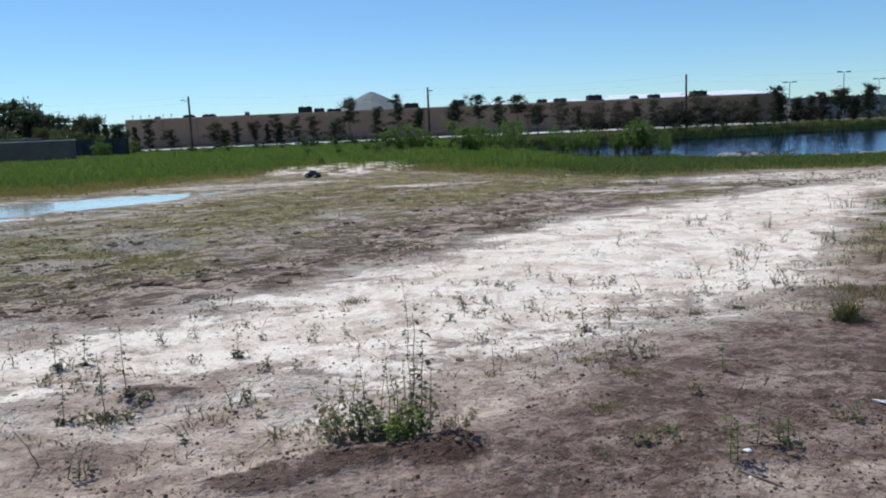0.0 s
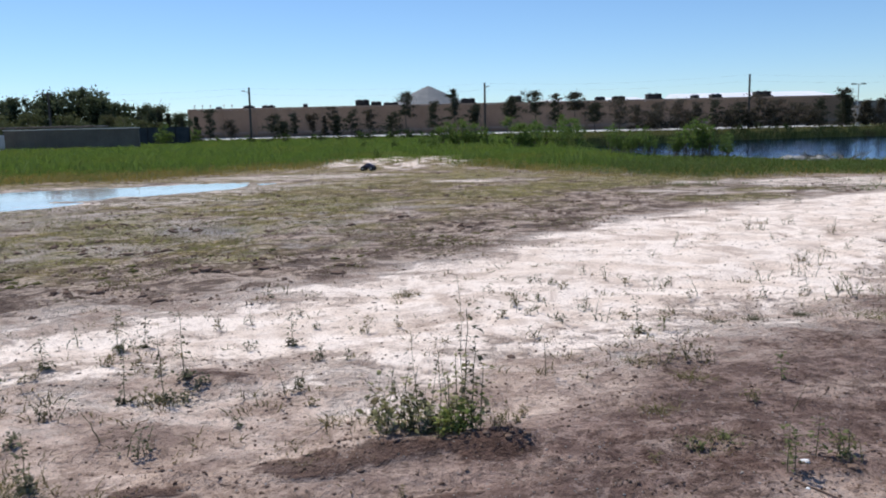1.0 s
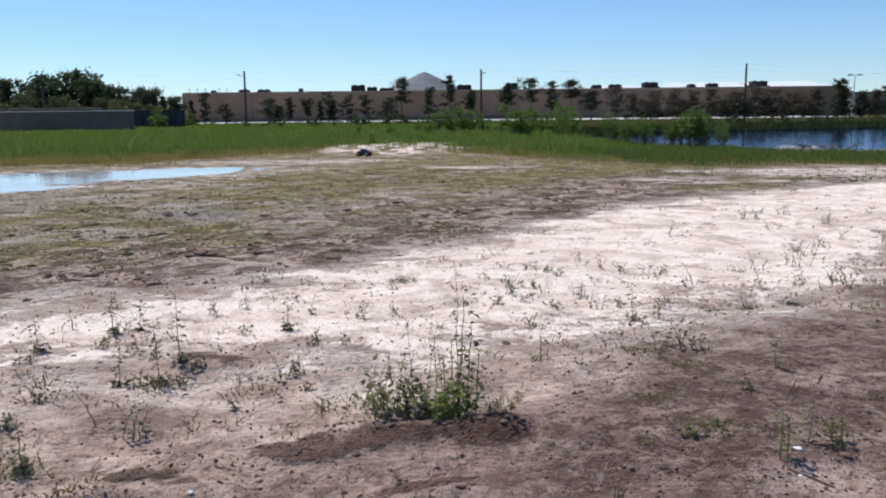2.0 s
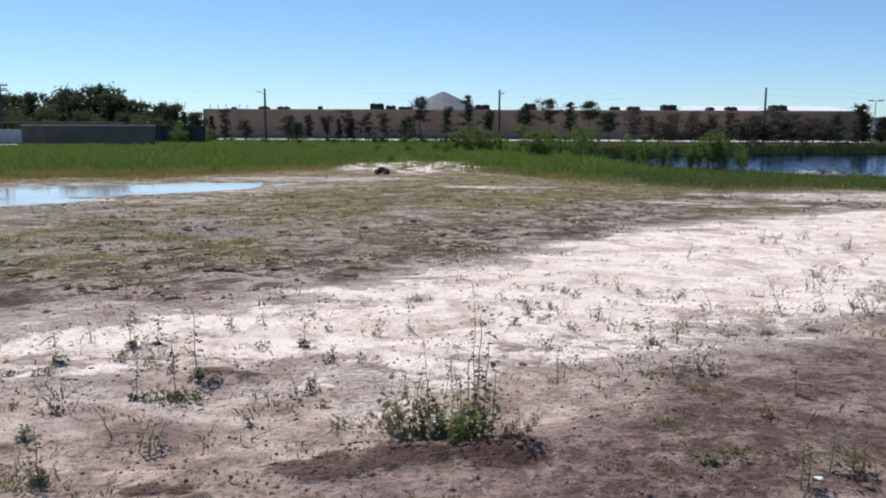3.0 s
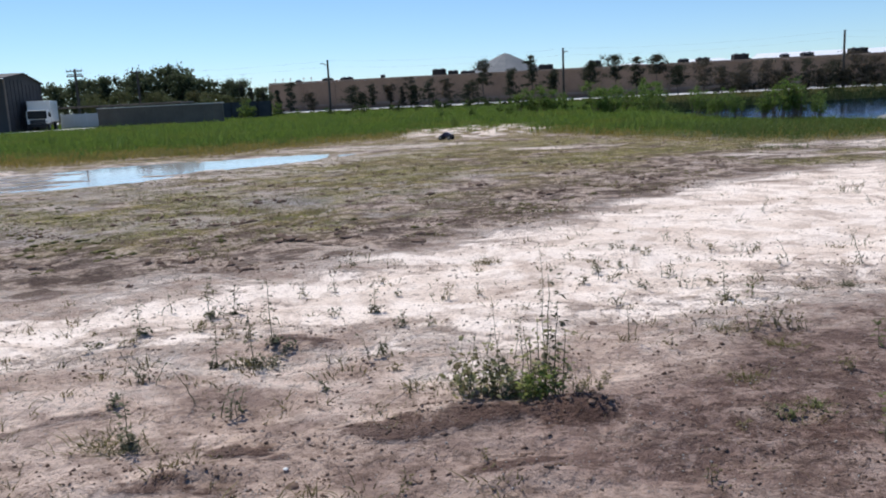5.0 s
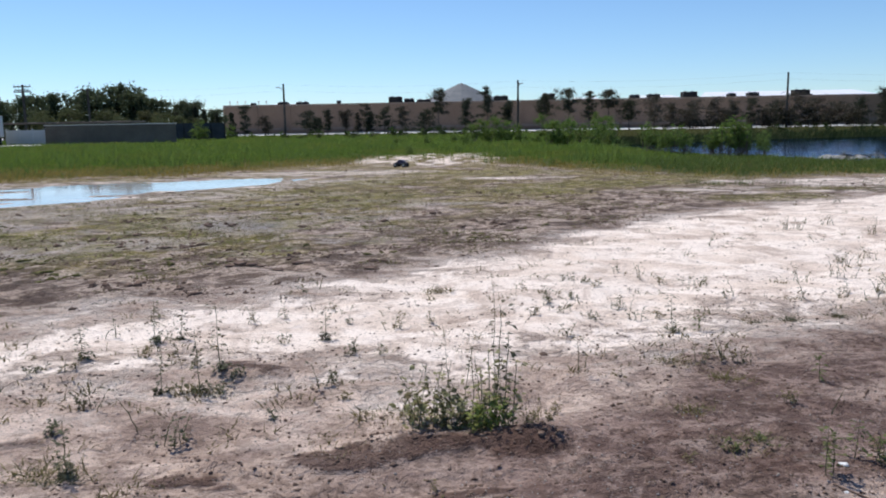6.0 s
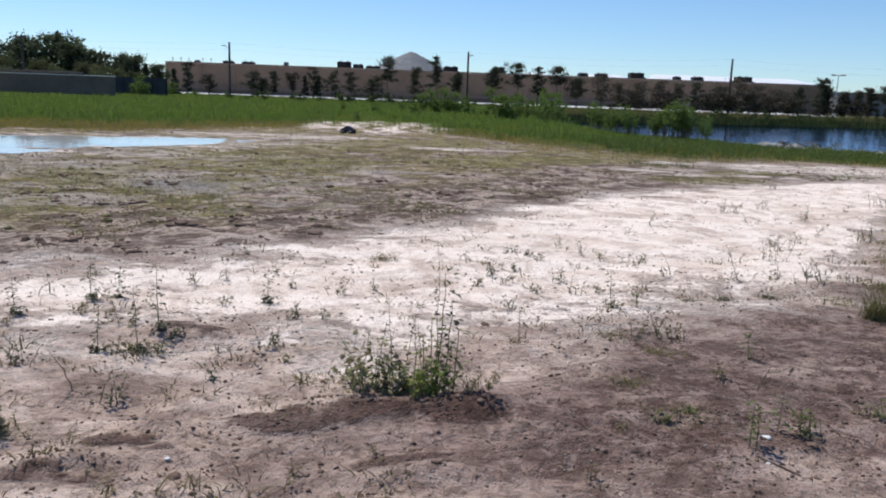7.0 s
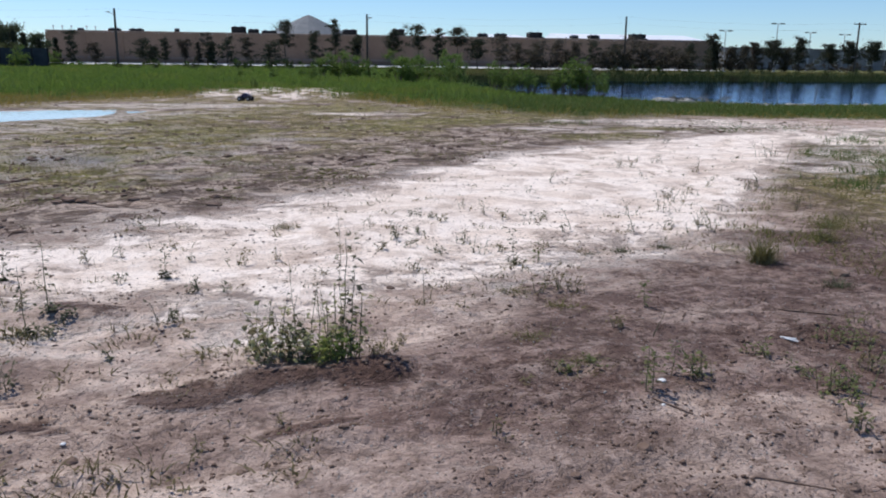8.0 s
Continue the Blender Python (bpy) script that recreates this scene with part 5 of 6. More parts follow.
crumbs("pale_grit", "pale grit and tiny shell bits on the dirt", x, y, 0.002 + 0.005 * rng.uniform(0, 1, len(x)) ** 2, STONE, rng)
x, y = scatter(rng, 42000, 7, 27, (1.0, 0.6))
clump = wave_noise(x, y, 1.3, 85) + 0.7 * wave_noise(x, y, 3.6, 86)
keep = (along(SAND_FAR, x) - y < 0.2) & (rng.uniform(0, 1, len(x)) < smooth(-0.1, 0.7, clump)) & (puddle_mask(x, y) < 0.1)
x, y = x[keep], y[keep]
crumbs("crust_clods", "dark lumpy crust of soil", x, y, 0.008 + 0.026 * rng.power(0.5, len(x)) ** 2, CLOD, rng, 0.35)
# dark debris washed up along the pond's near shore
x = rng.uniform(13.2, 21.5, 700)
y = along(POND_NEAR, x) - 0.1 + rng.normal(0, 0.22, len(x))
crumbs("shore_debris", "dark driftwood bits and clods along the pond's shore", x, y, 0.02 + 0.10 * rng.uniform(0, 1, len(x)) ** 3, CLOD, rng, 0.1, 0.6)
# flat dark bits that stand in for dry weeds' shadows on the pale sand
x, y = scatter(rng, 2600, 4.5, 19, (0.6, 0.6))
inside = np.minimum(along(SAND_FAR, x) - y, y - along(SAND_NEAR, x))
keep = (inside > -0.2) & (x < 10.5) & (wave_noise(x, y, 1.4, 97) > -0.05)
crumbs("weed_shadow_bits", "small flat dark bits in place of dry weed shadows on the sand", x[keep], y[keep], 0.006 + 0.018 * rng.uniform(0, 1, keep.sum()) ** 3, STICK, rng, 0.1, 0.22)
# crumbly earth on the brown dirt
x, y = scatter(rng, 9000, 2.3, 6.8, (0.9, 0.62))
clump = wave_noise(x, y, 0.7, 95) + 0.8 * wave_noise(x, y, 1.7, 96)
keep = (y - along(SAND_NEAR, x) < -0.2) & (x > -0.9) & (rng.uniform(0, 1, len(x)) < smooth(-0.1, 0.7, clump))
x, y = x[keep], y[keep]
crumbs("dirt_lumps", "small crumbly lumps of reddish brown dirt", x, y, 0.004 + 0.017 * rng.uniform(0, 1, len(x)) ** 3, CLOD, rng, 0.3, 0.55)
x, y = scatter(rng, 900, 2.4, 7.5, (0.9, 0.62))
blades("dry_straws", "short dry straws lying on the dirt", "straw", x, y, rng.uniform(0.01, 0.05, len(x)), np.full(len(x), 0.003), WITHER, rng, 3, 0.03, 2.5)
# hummocks of the crust: dark earth and moss cushions
x, y = scatter(rng, 9000, 7.5, 30, (1.0, 0.6))
far, wat, edge = along(SAND_FAR, x) - y, puddle_mask(x, y), y - along(GRASS_EDGE, x)
mix = wave_noise(x, y, 2.6, 88) + 0.7 * wave_noise(x, y, 0.9, 89)
field = (far < -0.2) & (wat < 0.1) & (edge < 2)
for name, label, mat, keep, size in (("dark_hummocks", "dark lumps of broken earth on the crust", CLOD, field & (mix > 0.36), 0.07),
                                     ("moss_cushions", "flat olive moss cushions on the crust", MOSS, field & (mix < -0.22) & (far < -1.5), 0.06)):
    px, py = x[keep], y[keep]
    crumbs(name, label, px, py, size * (0.25 + rng.uniform(0, 1, len(px)) ** 2), mat, rng, 0.3, 0.4 if mat is CLOD else 0.25)
for cx, cy, rx, ry, n in ((0.36, 3.93, 0.22, 0.1, 60), (-0.45, 3.84, 0.6, 0.12, 160), (1.2, 3.55, 0.8, 0.4, 500), (-1.15, 3.55, 0.35, 0.07, 90), (-1.5, 3.16, 0.4, 0.09, 90), (0.3, 10.7, 0.9, 0.14, 300), (-2.0, 9.15, 1.2, 0.15, 300)):
    px, py = rng.normal(cx, rx * 0.6, n), rng.normal(cy, ry * 0.6, n)
    crumbs("crumbled_soil", "heap of dark crumbled soil", px, py, (0.002 + 0.008 * rng.uniform(0, 1, n) ** 3) * (1 + 0.05 * cy), CLOD, rng)


def clod(x, y, r, mat=CLOD, label="dark clod of earth lying on the sand", name="earth_clod", flat=0.6, wide=1.0):
    rng = random.Random(int(x * 100 + y * 1000))
    bm = bmesh.new()
    bmesh.ops.create_icosphere(bm, subdivisions=2, radius=r)
    for v in bm.verts:
        n = noise.noise(v.co * (1.6 / r) + Vector((x * 7, y * 7, 0)))
        v.co *= 1 + 0.35 * n + rng.uniform(-0.06, 0.06)
        v.co.z *= flat
        v.co.x *= wide
    me = bpy.data.meshes.new(name)
    bm.to_mesh(me)
    bm.free()
    me.materials.append(mat)
    thing(name, label, "clod" if mat is CLOD else "stone", Matrix.Translation((x, y, z_at(x, y) + r * flat * 0.35)), "clods on the sand" if mat is CLOD else "", mesh=me)


# the flat wide clods near y 9 stand in for shaded rut edges
for cx, cy, r in ((-0.98, 3.13, 0.028), (1.35, 2.91, 0.035), (0.67, 2.79, 0.03), (0.52, 5.58, 0.03), (-2.74, 9.0, 0.04), (-2.62, 9.02, 0.055), (-2.48, 9.0, 0.045), (-2.38, 9.03, 0.03), (-2.0, 9.2, 0.05), (-1.87, 9.22, 0.035), (-1.12, 9.25, 0.045), (-1.0, 9.27, 0.035), (0.35, 3.86, 0.02),
                  (0.45, 3.9, 0.017), (0.24, 3.9, 0.02), (0.6, 4.0, 0.016), (-1.1, 8.9, 0.06), (-2.15, 8.85, 0.04), (4.0, 5.5, 0.07), (1.0, 2.75, 0.02), (-0.3, 2.95, 0.018), (-0.2, 3.0, 0.015), (1.9, 3.5, 0.025), (2.2, 3.8, 0.02)):
    clod(cx, cy, r, flat=0.5 if cy < 6 else 0.45, wide=1.0 if cy < 6 else 1.5)
for cx, cy, r in ((1.73, 3.61, 0.022), (-1.05, 3.28, 0.012), (1.6, 3.3, 0.01)):
    clod(cx, cy, r, PAPER, "small white stone on the brown dirt", "white_stone", 0.5)


# ---- weeds ----
def leaf_fan(rng, pts, size, mat_name="foliage"):
    """Folded leaves set at points with outward ways: vertices and faces."""
    v, f = [], []
    for p, d in pts:
        d = d.normalized()
        side = d.cross(Vector((rng.uniform(-.5, .5), rng.uniform(-.5, .5), 1))).normalized()
        up = side.cross(d).normalized()
        s = size * rng.uniform(0.6, 1.3)
        wd = s * rng.uniform(0.22, 0.36)
        k = len(v)
        mid, tip = p + d * s * 0.5 + up * s * 0.08, p + d * s - up * s * rng.uniform(0.0, 0.3)
        v += [tuple(p), tuple(mid + side * wd - up * s * 0.06), tuple(tip), tuple(mid - side * wd - up * s * 0.06), tuple(mid)]
        f += [(k, k + 1, k + 4), (k + 1, k + 2, k + 4), (k + 2, k + 3, k + 4), (k + 3, k, k + 4)]
    return v, f


def stem_with_leaves(owner, rng, foot, h, lean, leaves, size, mat, r=0.004, bare=0.15, top_dense=1.0):
    """One upright stem, a part, with its foliage under it."""
    pts, n, thin = [], 6, []
    ang = rng.uniform(0, 6.283)
    spine = [Vector(foot)]
    for i in range(1, n + 1):
        k = i / n
        spine.append(Vector(foot) + Vector((math.cos(ang) * lean * h * k ** 1.3 + rng.uniform(-.03, .03) * h, math.sin(ang) * lean * h * k ** 1.3 + rng.uniform(-.03, .03) * h,
                                            h * k * (1 - 0.25 * lean * k))))
    bm = tube(spine, r, r * 0.3)
    for i in range(leaves):
        k = bare + (1 - bare) * rng.uniform(0, 1) ** top_dense
        j = min(n - 1, int(k * n))
        p = spine[j].lerp(spine[j + 1], k * n - j)
        a = rng.uniform(0, 6.283)
        way = Vector((math.cos(a), math.sin(a), rng.uniform(-0.3, 0.9)))
        if rng.uniform(0, 1) < 0.5:                      # on a short twig
            q = p + way.normalized() * max(0.02, h * rng.uniform(0.06, 0.2))
            thin.append((p, q))
            for _ in range(3):
                pts.append((q, way + Vector((rng.uniform(-.9, .9), rng.uniform(-.9, .9), rng.uniform(-.6, .5)))))
        else:
            pts.append((p, way))
    st = part("stem", bm, STALK, owner)
    v, f = leaf_fan(rng, pts, size)
    for p, q in thin:
        k, side = len(v), (q - p).cross(Vector((0.3, 0.2, 1))).normalized() * r * 0.35
        v += [tuple(p - side), tuple(p + side), tuple(q + side * 0.5), tuple(q - side * 0.5)]
        f.append((k, k + 1, k + 2, k + 3))
    part("foliage", mesh_of("foliage", v, f, mat), None, st)


def node_stem(owner, rng, foot, h, lean, nodes, size, mat, r=0.004, low=0.3, per=5):
    """One stem, a part, whose leaves stand in whorls at its nodes; the foliage lies under it."""
    a = rng.uniform(0, 6.283)
    spine = [Vector(foot) + Vector((math.cos(a) * lean * h * k / 6 + rng.uniform(-.012, .012) * h * (k > 0), math.sin(a) * lean * h * k / 6, h * k / 6)) for k in range(7)]
    st = part("stem", tube(spine, r, r * 0.35), STALK, owner)
    pts = []
    for i in range(nodes):
        k = low + (1 - low) * (i + 0.6) / nodes
        j = min(5, int(k * 6))
        p = spine[j].lerp(spine[j + 1], min(1, k * 6 - j))
        for _ in range(per):
            b = rng.uniform(0, 6.283)
            way = Vector((math.cos(b), math.sin(b), rng.uniform(-0.5, 0.6)))
            pts.append((p + way * size * rng.uniform(0.0, 1.1) + Vector((0, 0, rng.uniform(-.3, .3) * size)), way))
    v, f = leaf_fan(rng, pts, size)
    part("foliage", mesh_of("foliage", v, f, mat), None, st)


# the large clump on the heaped earth
clump = thing("weed_clump", "leafy grey-green weed clump on heaped dark soil", "weeds", Matrix.Translation((0, 4.12, z_at(0, 4.12) - 0.01)))
rng = np.random.RandomState(77)
for i in range(57):
    k = i / 56
    x = (-0.33 + 0.34 * k if i % 3 else -0.05 + 0.26 * k) + rng.uniform(-0.03, 0.03)
    side = 0.31 - 0.14 * smooth(-0.2, 0.0, x) * smooth(0.16, 0.04, x)
    stem_with_leaves(clump, rng, (x, rng.uniform(-0.10, 0.1), 0), side * rng.uniform(0.4, 1.15), rng.uniform(0.1, 0.6), 11, rng.uniform(0.026, 0.044), (WEED, WEED, DARK_WEED, WEED, WITHER, WEED)[i % 6], 0.0022, 0.0)
for x, h, n in ((0.13, 0.66, 9), (0.18, 0.50, 7), (0.11, 0.42, 6), (0.22, 0.36, 6), (0.07, 0.34, 5)):
    node_stem(clump, rng, (x, rng.uniform(-0.04, 0.04), 0), h, rng.uniform(0.02, 0.1), n, 0.044, DARK_WEED if h > 0.45 else WEED, 0.0045, 0.12, 5)
node_stem(clump, rng, (0.14, 0.05, 0), 0.83, 0.03, 8, 0.018, WITHER, 0.0025, 0.55, 4)
for x, h, n in ((-0.10, 0.50, 6), (-0.05, 0.42, 5), (0.02, 0.47, 6), (0.06, 0.40, 5), (-0.2, 0.40, 6), (-0.28, 0.36, 6), (-0.16, 0.36, 5)):
    node_stem(clump, rng, (x, rng.uniform(-0.05, 0.05), 0), h, rng.uniform(0.1, 0.25), n, 0.02, WITHER if n == 5 else DARK_WEED, 0.0028, 0.45, 4)
for i in range(17):
    stem_with_leaves(clump, rng, (0.10 + rng.uniform(-0.12, 0.1), rng.uniform(-0.17, -0.03), 0), rng.uniform(0.1, 0.24), rng.uniform(0.2, 0.6), 13, 0.03, FRESH, 0.003, 0.0)


def weed(x, y, h, stems, leaves, size, mat, label, lean=0.2, bare=0.1):
    w = thing("weed", label, "weed", Matrix.Translation((x, y, z_at(x, y) - 0.005)), "weeds on the sand")
    rng = np.random.RandomState(int(abs(x) * 311 + y * 97))
    for i in range(stems):
        stem_with_leaves(w, rng, (rng.normal(0, 0.05 * h / 0.2), rng.normal(0, 0.04), 0), h * (1 if i == 0 else rng.uniform(0.4, 0.9)), lean * rng.uniform(0.3, 1.5), leaves, size, mat, 0.0022 + 0.006 * h, bare)


UPRIGHT = ((-2.41, 5.93, 0.33), (-2.23, 5.99, 0.23), (-1.91, 4.74, 0.30), (-1.67, 4.75, 0.42), (-1.63, 5.04, 0.44), (-1.90, 3.53, 0.29), (-1.11, 5.99, 0.27), (1.58, 6.19, 0.31), (-2.74, 5.45, 0.24))


def upright_weed(x, y, h, base=True, label="thin upright weed with dark leaves in whorls", mat=None, low=0.25, nodes=7):
    w = thing("weed", label, "weed", Matrix.Translation((x, y, z_at(x, y) - 0.005)), "weeds on the sand")
    rng = np.random.RandomState(int(abs(x) * 577 + y * 131))
    node_stem(w, rng, (0, 0, 0), h, rng.uniform(0.02, 0.12), nodes, 0.032, mat or DARK_WEED, 0.0022 + 0.004 * h, low, 5)
    if base:
        for i in range(5):
            stem_with_leaves(w, rng, (rng.normal(0, 0.015), rng.normal(0, 0.015), 0), rng.uniform(0.03, 0.08), rng.uniform(0.3, 1.2), 8, 0.03, DARK_WEED, 0.002, 0.0)


for x, y, h in UPRIGHT:
    upright_weed(x, y, h)
upright_weed(0.70, 5.06, 0.27, False, "dry weed stalk with a dark seed head", WITHER, 0.86, 2)
for x, y, h in ((-1.76, 4.01, 0.25), (1.97, 4.30, 0.2)):
    weed(x, y, h, 1, 2, 0.01, WITHER, "bare thin weed stalk on the sand", 0.35, 0.6)
for x, y, h in ((1.78, 6.18, 0.19), (2.12, 4.80, 0.18), (1.58, 3.46, 0.24), (1.82, 3.70, 0.2), (1.9, 3.66, 0.14), (1.97, 3.69, 0.12), (1.63, 3.5, 0.18)):
    upright_weed(x, y, h, False, "slender light green weed on the dirt", DIRT_WEED, 0.1, 6)
BUSHY = ((-2.71, 5.18, 0.1), (-2.9, 5.11, 0.1), (-2.3, 5.9, 0.12), (-2.3, 5.47, 0.12), (-2.23, 4.41, 0.16), (-1.57, 3.96, 0.2), (-1.9, 5.22, 0.13), (-0.83, 5.51, 0.14), (-0.88, 4.79, 0.16), (-0.6, 6.33, 0.16), (0.96, 7.25, 0.1), (1.14, 8.0, 0.08),
         (1.25, 7.78, 0.1), (0.69, 7.12, 0.18), (0.78, 6.8, 0.14), (0.53, 6.66, 0.1), (0.99, 6.57, 0.08), (0.97, 8.22, 0.12), (1.91, 8.07, 0.12), (1.27, 6.85, 0.11), (-2.22, 4.03, 0.08), (-1.74, 4.66, 0.1), (-1.55, 4.72, 0.1), (-1.5, 4.95, 0.1))
for i, (x, y, h) in enumerate(BUSHY):
    weed(x, y, h, 5, 8, 0.024, WITHER if i % 3 == 0 else DARK_WEED, "small branching weed with greyish leaves", 0.5, 0.05)
SPARSE = ((-2.79, 6.08, 0.2), (-1.86, 6.58, 0.16), (-1.61, 6.72, 0.13), (-1.21, 6.96, 0.09), (-1.02, 6.45, 0.08), (-0.32, 6.54, 0.1), (-0.64, 5.49, 0.08), (-0.73, 4.54, 0.05), (-1.1, 4.33, 0.07), (0.47, 7.74, 0.08), (1.67, 8.71, 0.18), (1.76, 8.27, 0.2),
          (2.36, 7.14, 0.2), (2.36, 8.01, 0.1), (3.12, 10.35, 0.23), (2.56, 9.54, 0.16), (4.55, 10.64, 0.21), (3.8, 8.09, 0.21), (3.37, 8.21, 0.26), (3.72, 8.23, 0.24), (2.96, 7.13, 0.16))
for i, (x, y, h) in enumerate(SPARSE):
    weed(x, y, h, 3, 7, 0.022, WITHER if i % 2 else DARK_WEED, "sparse withered sprig on the pale sand", 0.35, 0.05)
FARTHER = ((4.69, 11.96, 0.22), (4.85, 11.9, 0.2), (5.40, 12.27, 0.2), (5.55, 11.17, 0.27), (4.6, 9.36, 0.15), (4.15, 8.86, 0.24), (7.7, 13.08, 0.36), (7.95, 13.2, 0.3), (5.52, 9.62, 0.2), (5.7, 9.7, 0.22), (4.23, 9.23, 0.16), (3.78, 7.39, 0.16), (5.34, 8.13, 0.24), (5.9, 9.5, 0.18), (1.54, 5.34, 0.17), (1.72, 5.4, 0.17), (1.86, 5.36, 0.15),
           (1.8, 4.43, 0.09), (1.92, 3.63, 0.16), (2.96, 3.66, 0.14), (3.17, 3.99, 0.08), (3.35, 4.3, 0.12))
for i, (x, y, h) in enumerate(FARTHER):
    weed(x, y, h, 6, 6, 0.022, WITHER, "dry brown sprig with thin stems", 0.4, 0.05)
GREEN = ((3.68, 7.17, 0.3), (2.45, 3.96, 0.12), (2.97, 4.06, 0.17), (3.05, 4.0, 0.13), (2.55, 3.39, 0.22), (2.62, 3.45, 0.16), (2.5, 3.3, 0.14), (2.36, 3.03, 0.16), (4.54, 6.55, 0.2), (7.08, 9.27, 0.4), (7.35, 9.35, 0.36), (7.51, 9.97, 0.39), (3.07, 3.73, 0.16))
for x, y, h in GREEN:
    weed(x, y, h, 5, 8, 0.025, DIRT_WEED, "bushy green weed on the brown dirt", 0.4, 0.0)
for x, y, h in ((8.2, 9.3, 0.26), (8.9, 10.2, 0.3), (9.3, 11.8, 0.36), (8.5, 9.6, 0.3)):
    weed(x, y, h, 12, 14, 0.045, SHRUB, "leafy green weed at the edge of the sand", 0.8, 0.0)
for x, y, h in ((-0.5, 3.14, 0.09), (-0.49, 2.79, 0.06), (-0.15, 3.33, 0.05), (0.77, 3.13, 0.08), (0.95, 5.0, 0.06), (-2.1, 5.5, 0.07), (0.33, 4.2, 0.12), (0.42, 4.22, 0.1), (0.37, 4.35, 0.13), (0.48, 4.4, 0.08), (0.3, 4.05, 0.08), (1.05, 3.7, 0.05)):
    weed(x, y, h, 4, 5, 0.02, WITHER, "tiny withered weed seedling", 0.4, 0.1)
for x, y, h in ((1.3, 3.86, 0.05), (1.47, 3.9, 0.05), (2.54, 3.69, 0.06)):
    weed(x, y, h, 8, 5, 0.02, DIRT_WEED, "flat spreading olive weed on the dirt", 1.6, 0.0)


# tufts of short grass, each one a thing
def tuft(x, y, h, r, mat, label, lean=1.3):
    rng = np.random.RandomState(int(abs(x) * 173 + y * 59))
    n = int(60 + 500 * min(h, 0.3))
    bx, by = rng.normal(x, r * 0.5, n), rng.normal(y, r * 0.4, n)
    ob = blades("grass_tuft", label, "grass", bx, by, h * rng.uniform(0.3, 1.1, n), np.full(n, 0.006), mat, rng, 2, 0.012, lean)
    ob["group"] = "tufts on the dirt"


for x, y, h, r in ((-0.31, 7.69, 0.1, 0.13), (1.37, 5.27, 0.07, 0.13), (1.24, 4.34, 0.07, 0.15), (1.63, 4.96, 0.07, 0.12), (1.40, 3.88, 0.06, 0.15), (-0.52, 4.27, 0.05, 0.16), (-2.05, 3.54, 0.09, 0.13), (-1.90, 3.5, 0.07, 0.09), (-1.61, 4.74, 0.07, 0.18), (3.5, 6.4, 0.08, 0.2)):
    tuft(x, y, h, r, WITHER if y > 7 else DARK_WEED if x == -1.90 else LOW, "short olive grass tuft on the dirt")
for x, y, h, r in ((2.29, 6.40, 0.05, 0.1), (2.60, 6.46, 0.07, 0.08), (2.99, 6.51, 0.07, 0.08), (3.72, 5.13, 0.09, 0.1)):
    tuft(x, y, h, r, DARK_WEED, "low dark weed tuft on the dirt")
for x, y, h, r in ((5.22, 7.34, 0.14, 0.26), (5.0, 7.2, 0.12, 0.2), (4.6, 6.6, 0.14, 0.15)):
    tuft(x, y, h, r, LOW, "round olive grass tuft on the dark dirt")
tuft(3.62, 5.96, 0.26, 0.1, LOW, "dense olive grass tuft on the dark dirt", 0.5)
tuft(3.63, 5.92, 0.09, 0.1, DARK_WEED, "dark weed round the foot of a grass tuft", 0.6)
# young weeds all over the pale sand
rng = np.random.RandomState(131)
placed = 0
while placed < 12:
    y = 5.0 * 3.2 ** rng.uniform(0, 1)
    x = rng.uniform(-0.55, 0.75) * y
    if min(float(along(SAND_FAR, x)) - y, y - float(along(SAND_NEAR, x))) > 0.2 and x < 9:
        placed += 1
        weed(x, y, rng.uniform(0.07, 0.19), 3, 7, 0.026, WITHER if placed % 3 == 0 else DARK_WEED, "small grey-green weed sprouting from the sand", 0.5, 0.0)


# ---- sticks, litter and rubble ----
def stick(pts, r, label="dry brown stick lying on the dirt"):
    bm = bmesh.new()
    for a, b in zip(pts, pts[1:]):
        rod((*a, z_at(*a) + r), (*b, z_at(*b) + r), r, r * 0.8, 6, bm)
    me = bpy.data.meshes.new("stick")
    bm.to_mesh(me)
    bm.free()
    me.materials.append(STICK)
    thing("stick", label, "stick", mesh=me)


stick(((1.69, 2.64), (1.78, 2.6), (1.95, 2.51)), 0.0045)
stick(((1.58, 3.38), (1.62, 3.3), (1.7, 3.2)), 0.006)
stick(((3.0, 4.68), (3.18, 4.56), (3.3, 4.5)), 0.007, "pale dry branch at the foot of the weeds")
stick(((8.3, 10.35), (8.5, 10.3), (8.75, 10.2)), 0.03, "dark weathered piece of wood on the sand")
lit = thing("litter", "crumpled white plastic strip lying on the dirt", "litter", pose(2.75, 4.15, z_at(2.75, 4.15) + 0.004, 0, 0, -40))
part("strip", box(0.09, 0.012, 0.008, (0, 0, 0.002), 0.003, turn=pose(0, 0, 0, 0, 0, 6)), PAPER, lit)
part("torn_edge", box(0.085, 0.012, 0.007, (0.02, -0.016, 0), 0.003, turn=pose(0, 0, 0, 0, 0, -14)), PAPER, lit)
part("cap", rod((0.066, 0.004, 0.008), (0.085, 0.006, 0.008), 0.008), RUBBER, lit)

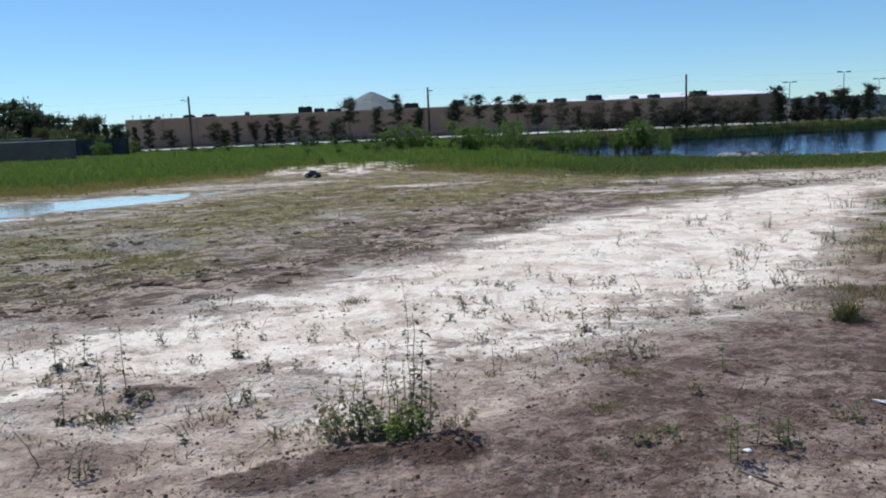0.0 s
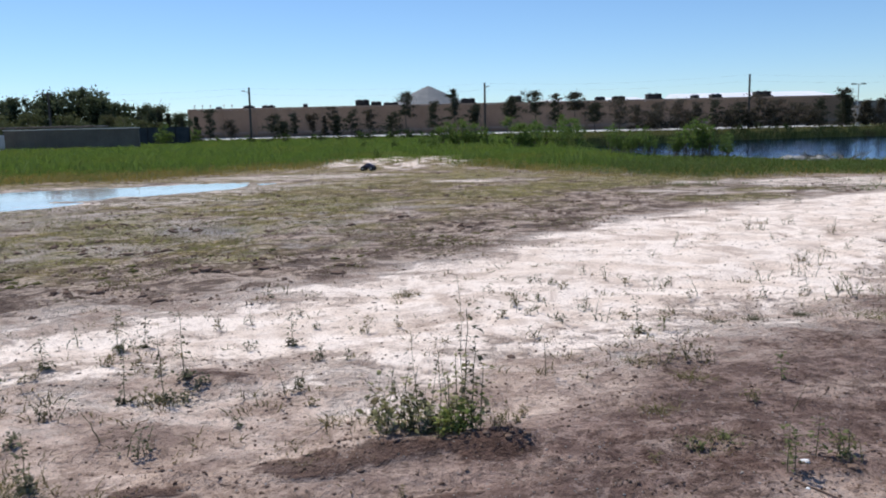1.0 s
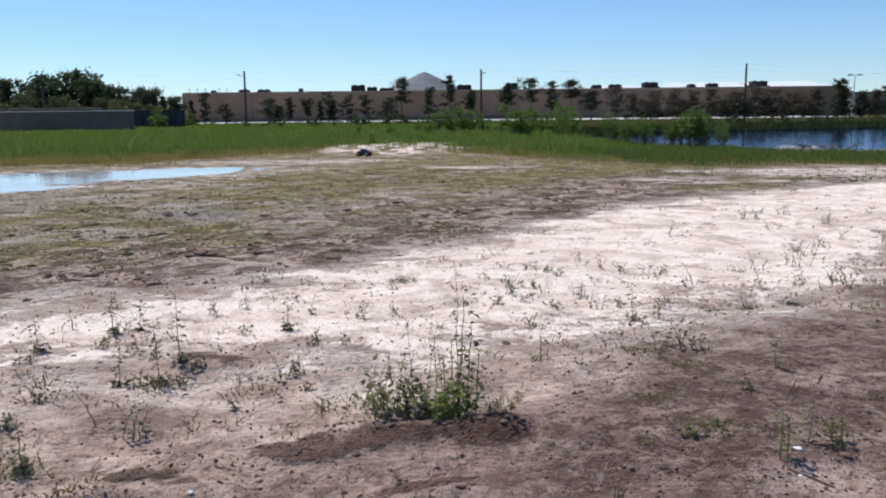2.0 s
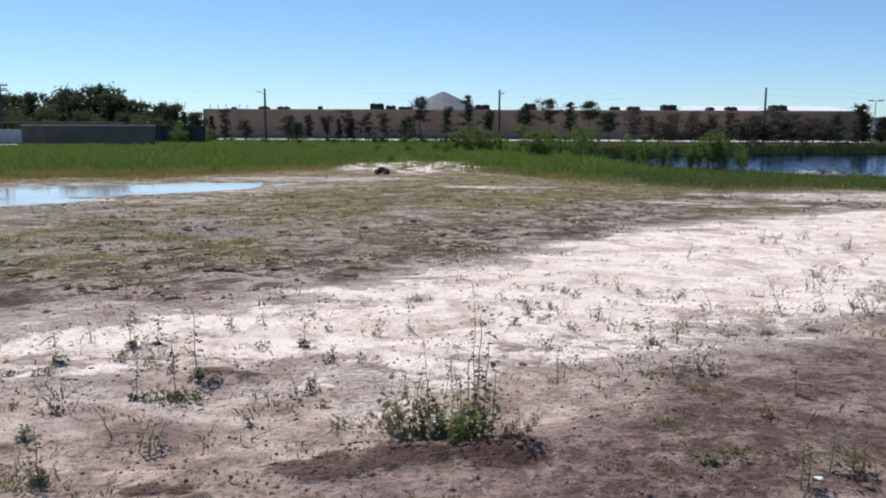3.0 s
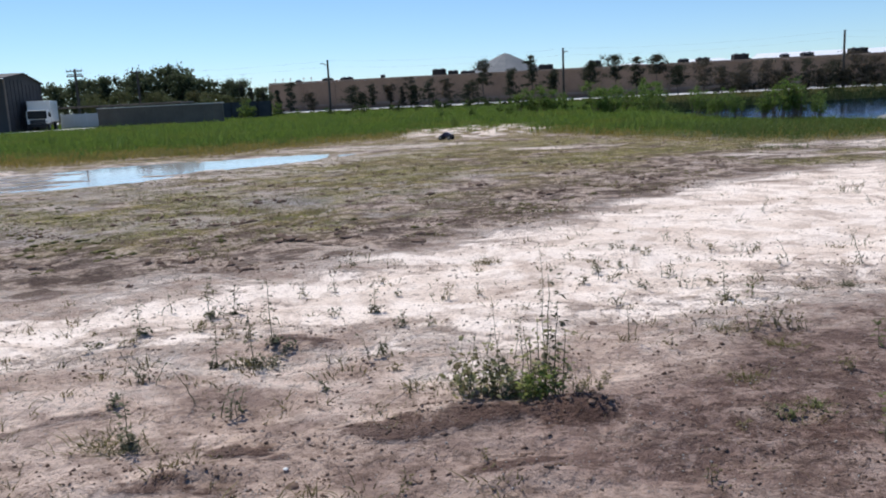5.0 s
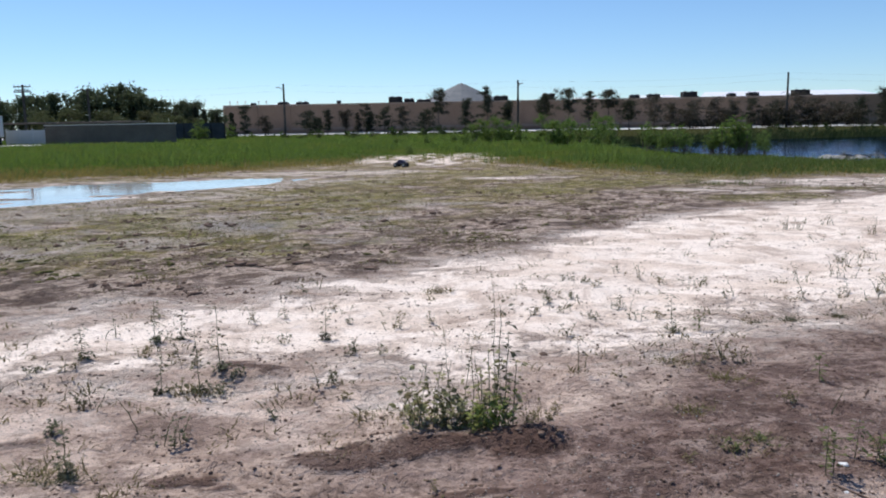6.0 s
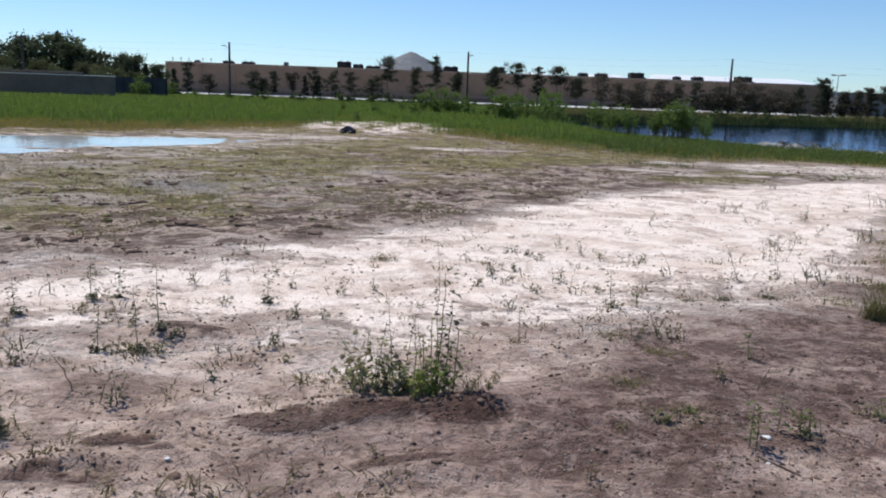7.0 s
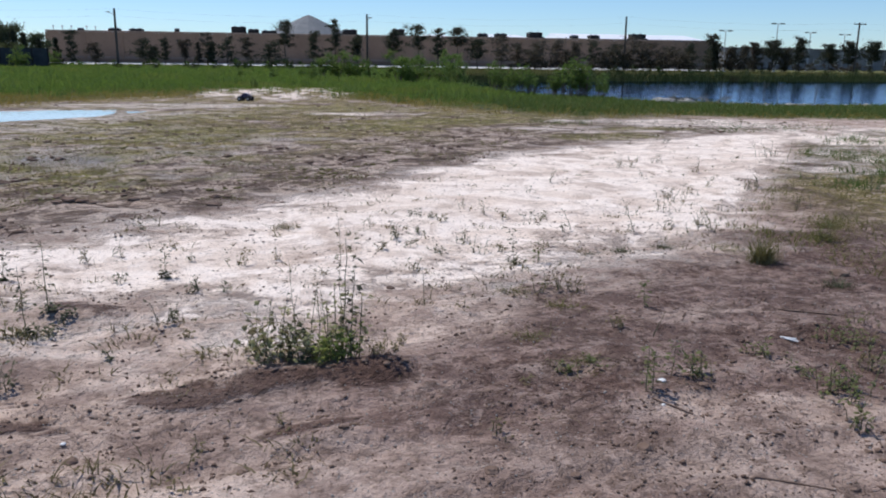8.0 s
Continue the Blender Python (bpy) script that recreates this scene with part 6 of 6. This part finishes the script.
rng = np.random.RandomState(91)
for i in range(22):
    x = 13.8 + 0.9 * rng.uniform(0, 1) if i < 9 else 14.9 + 6.6 * (i - 9) / 12 + rng.uniform(-.3, .3)
    y = float(along(POND_NEAR, x)) - 0.15 + rng.uniform(-.35, .25)
    clod(x, y, rng.uniform(0.13, 0.3) if i < 9 else rng.uniform(0.07, 0.17), RUBBLE, "pale broken concrete rubble at the pond's edge", "rubble", 0.6, rng.uniform(1.0, 1.7))
for i in range(16):
    x = 14.2 + rng.uniform(0, 1.8)
    y = float(along(POND_NEAR, x)) - 0.2 + rng.uniform(-.3, .3)
    br = thing("dead_branch", "dead grey branch on the rubble by the pond", "branch", pose(x, y, z_at(x, y) + 0.1, 0, 0, rng.uniform(0, 360)), "branches by the pond")
    part("limb", tube(((0, 0, 0), (0.2, 0.02, 0.1), (0.38, 0.09, 0.13), (0.55, 0.1, 0.22)), 0.03, 0.008, 6), DEADWOOD, br)
    part("twig", rod((0.25, 0.05, 0.1), (0.4, -0.15, 0.3), 0.016, 0.005, 5), DEADWOOD, br)
for i in range(7):
    x = 15.4 + i * 0.85 + rng.uniform(-.3, .3)
    y = float(along(POND_NEAR, x)) + rng.uniform(0.6, 2.5)
    st = thing("dead_stalk", "thin dead stalk standing at the pond edge", "stalk", Matrix.Translation((x, y, z_at(x, y) - 0.05)), "stalks at the pond edge")
    h = rng.uniform(0.6, 1.1) - z_at(x, y)
    part("stem", rod((0, 0, 0), (rng.uniform(-.1, .1), 0, h), 0.018, 0.009, 5), DEADWOOD, st)
    part("twig", rod((0, 0, h * 0.8), (rng.uniform(-.2, .2), 0, h * 0.95), 0.01, 0.005, 5), DEADWOOD, st)


# ---- model truck ----
def model_truck(m):
    car = thing("toy_truck", "small dark blue radio controlled truck with knobbly tyres", "toy car", m)
    shell = surf("dark_blue_shell", (0.02, 0.02, 0.06), (0.04, 0.035, 0.10), 12, 0.3)
    white = surf("shell_white", (0.55, 0.55, 0.62), (0.65, 0.65, 0.70), 12, 0.3)
    part("chassis", box(0.15, 0.40, 0.05, (0, 0, 0.075), 0.012), DARK, car)
    body = part("body", prism([(-0.2, 0.12), (0.21, 0.12), (0.22, 0.16), (0.12, 0.185), (0.05, 0.25), (-0.08, 0.25), (-0.13, 0.19), (-0.2, 0.19)], 0.17), shell, car,
                m=pose(0.085, 0, 0, 0, 0, 90))
    part("windscreen", box(0.13, 0.07, 0.012, (0, 0.085, 0.212), 0.004, turn=pose(0, 0, 0, -42)), GLASS, car)
    part("roof_panel", box(0.13, 0.11, 0.008, (0, -0.015, 0.251), 0.003), white, car, "pale roof panel")
    part("bumper", box(0.17, 0.03, 0.05, (0, 0.235, 0.085), 0.01), RUBBER, car)
    part("rear_wing", box(0.17, 0.05, 0.012, (0, -0.215, 0.225), 0.004), shell, car)
    for sx in (-1, 1):
        for sy in (-0.155, 0.155):
            wh = part("wheel", rod((sx * 0.055, sy, 0.075), (sx * 0.1, sy, 0.075), 0.012, sides=8), GALV, car)
            bm = bmesh.new()
            rings = []
            for off, r in ((0.1, 0.05), (0.105, 0.07), (0.125, 0.08), (0.165, 0.08), (0.185, 0.07), (0.19, 0.05)):
                rings.append([bm.verts.new((sx * off, sy + math.cos(k * 6.2832 / 32) * r * (1.05 if k % 2 else 0.95), 0.079 + math.sin(k * 6.2832 / 32) * r * (1.05 if k % 2 else 0.95))) for k in range(32)])
            for ra, rb in zip(rings, rings[1:]):
                for k in range(32):
                    bm.faces.new((ra[k], ra[(k + 1) % 32], rb[(k + 1) % 32], rb[k]))
            bm.faces.new(rings[0])
            bm.faces.new(rings[-1])
            part("tyre", bm, RUBBER, wh)
            part("rim", rod((sx * 0.188, sy, 0.075), (sx * 0.195, sy, 0.075), 0.042, 0.036, 14), GALV, wh)


model_truck(pose(-2.64, 31.7, z_at(-2.64, 31.7), 0, 0, 72) @ Matrix.Scale(1.12, 4))
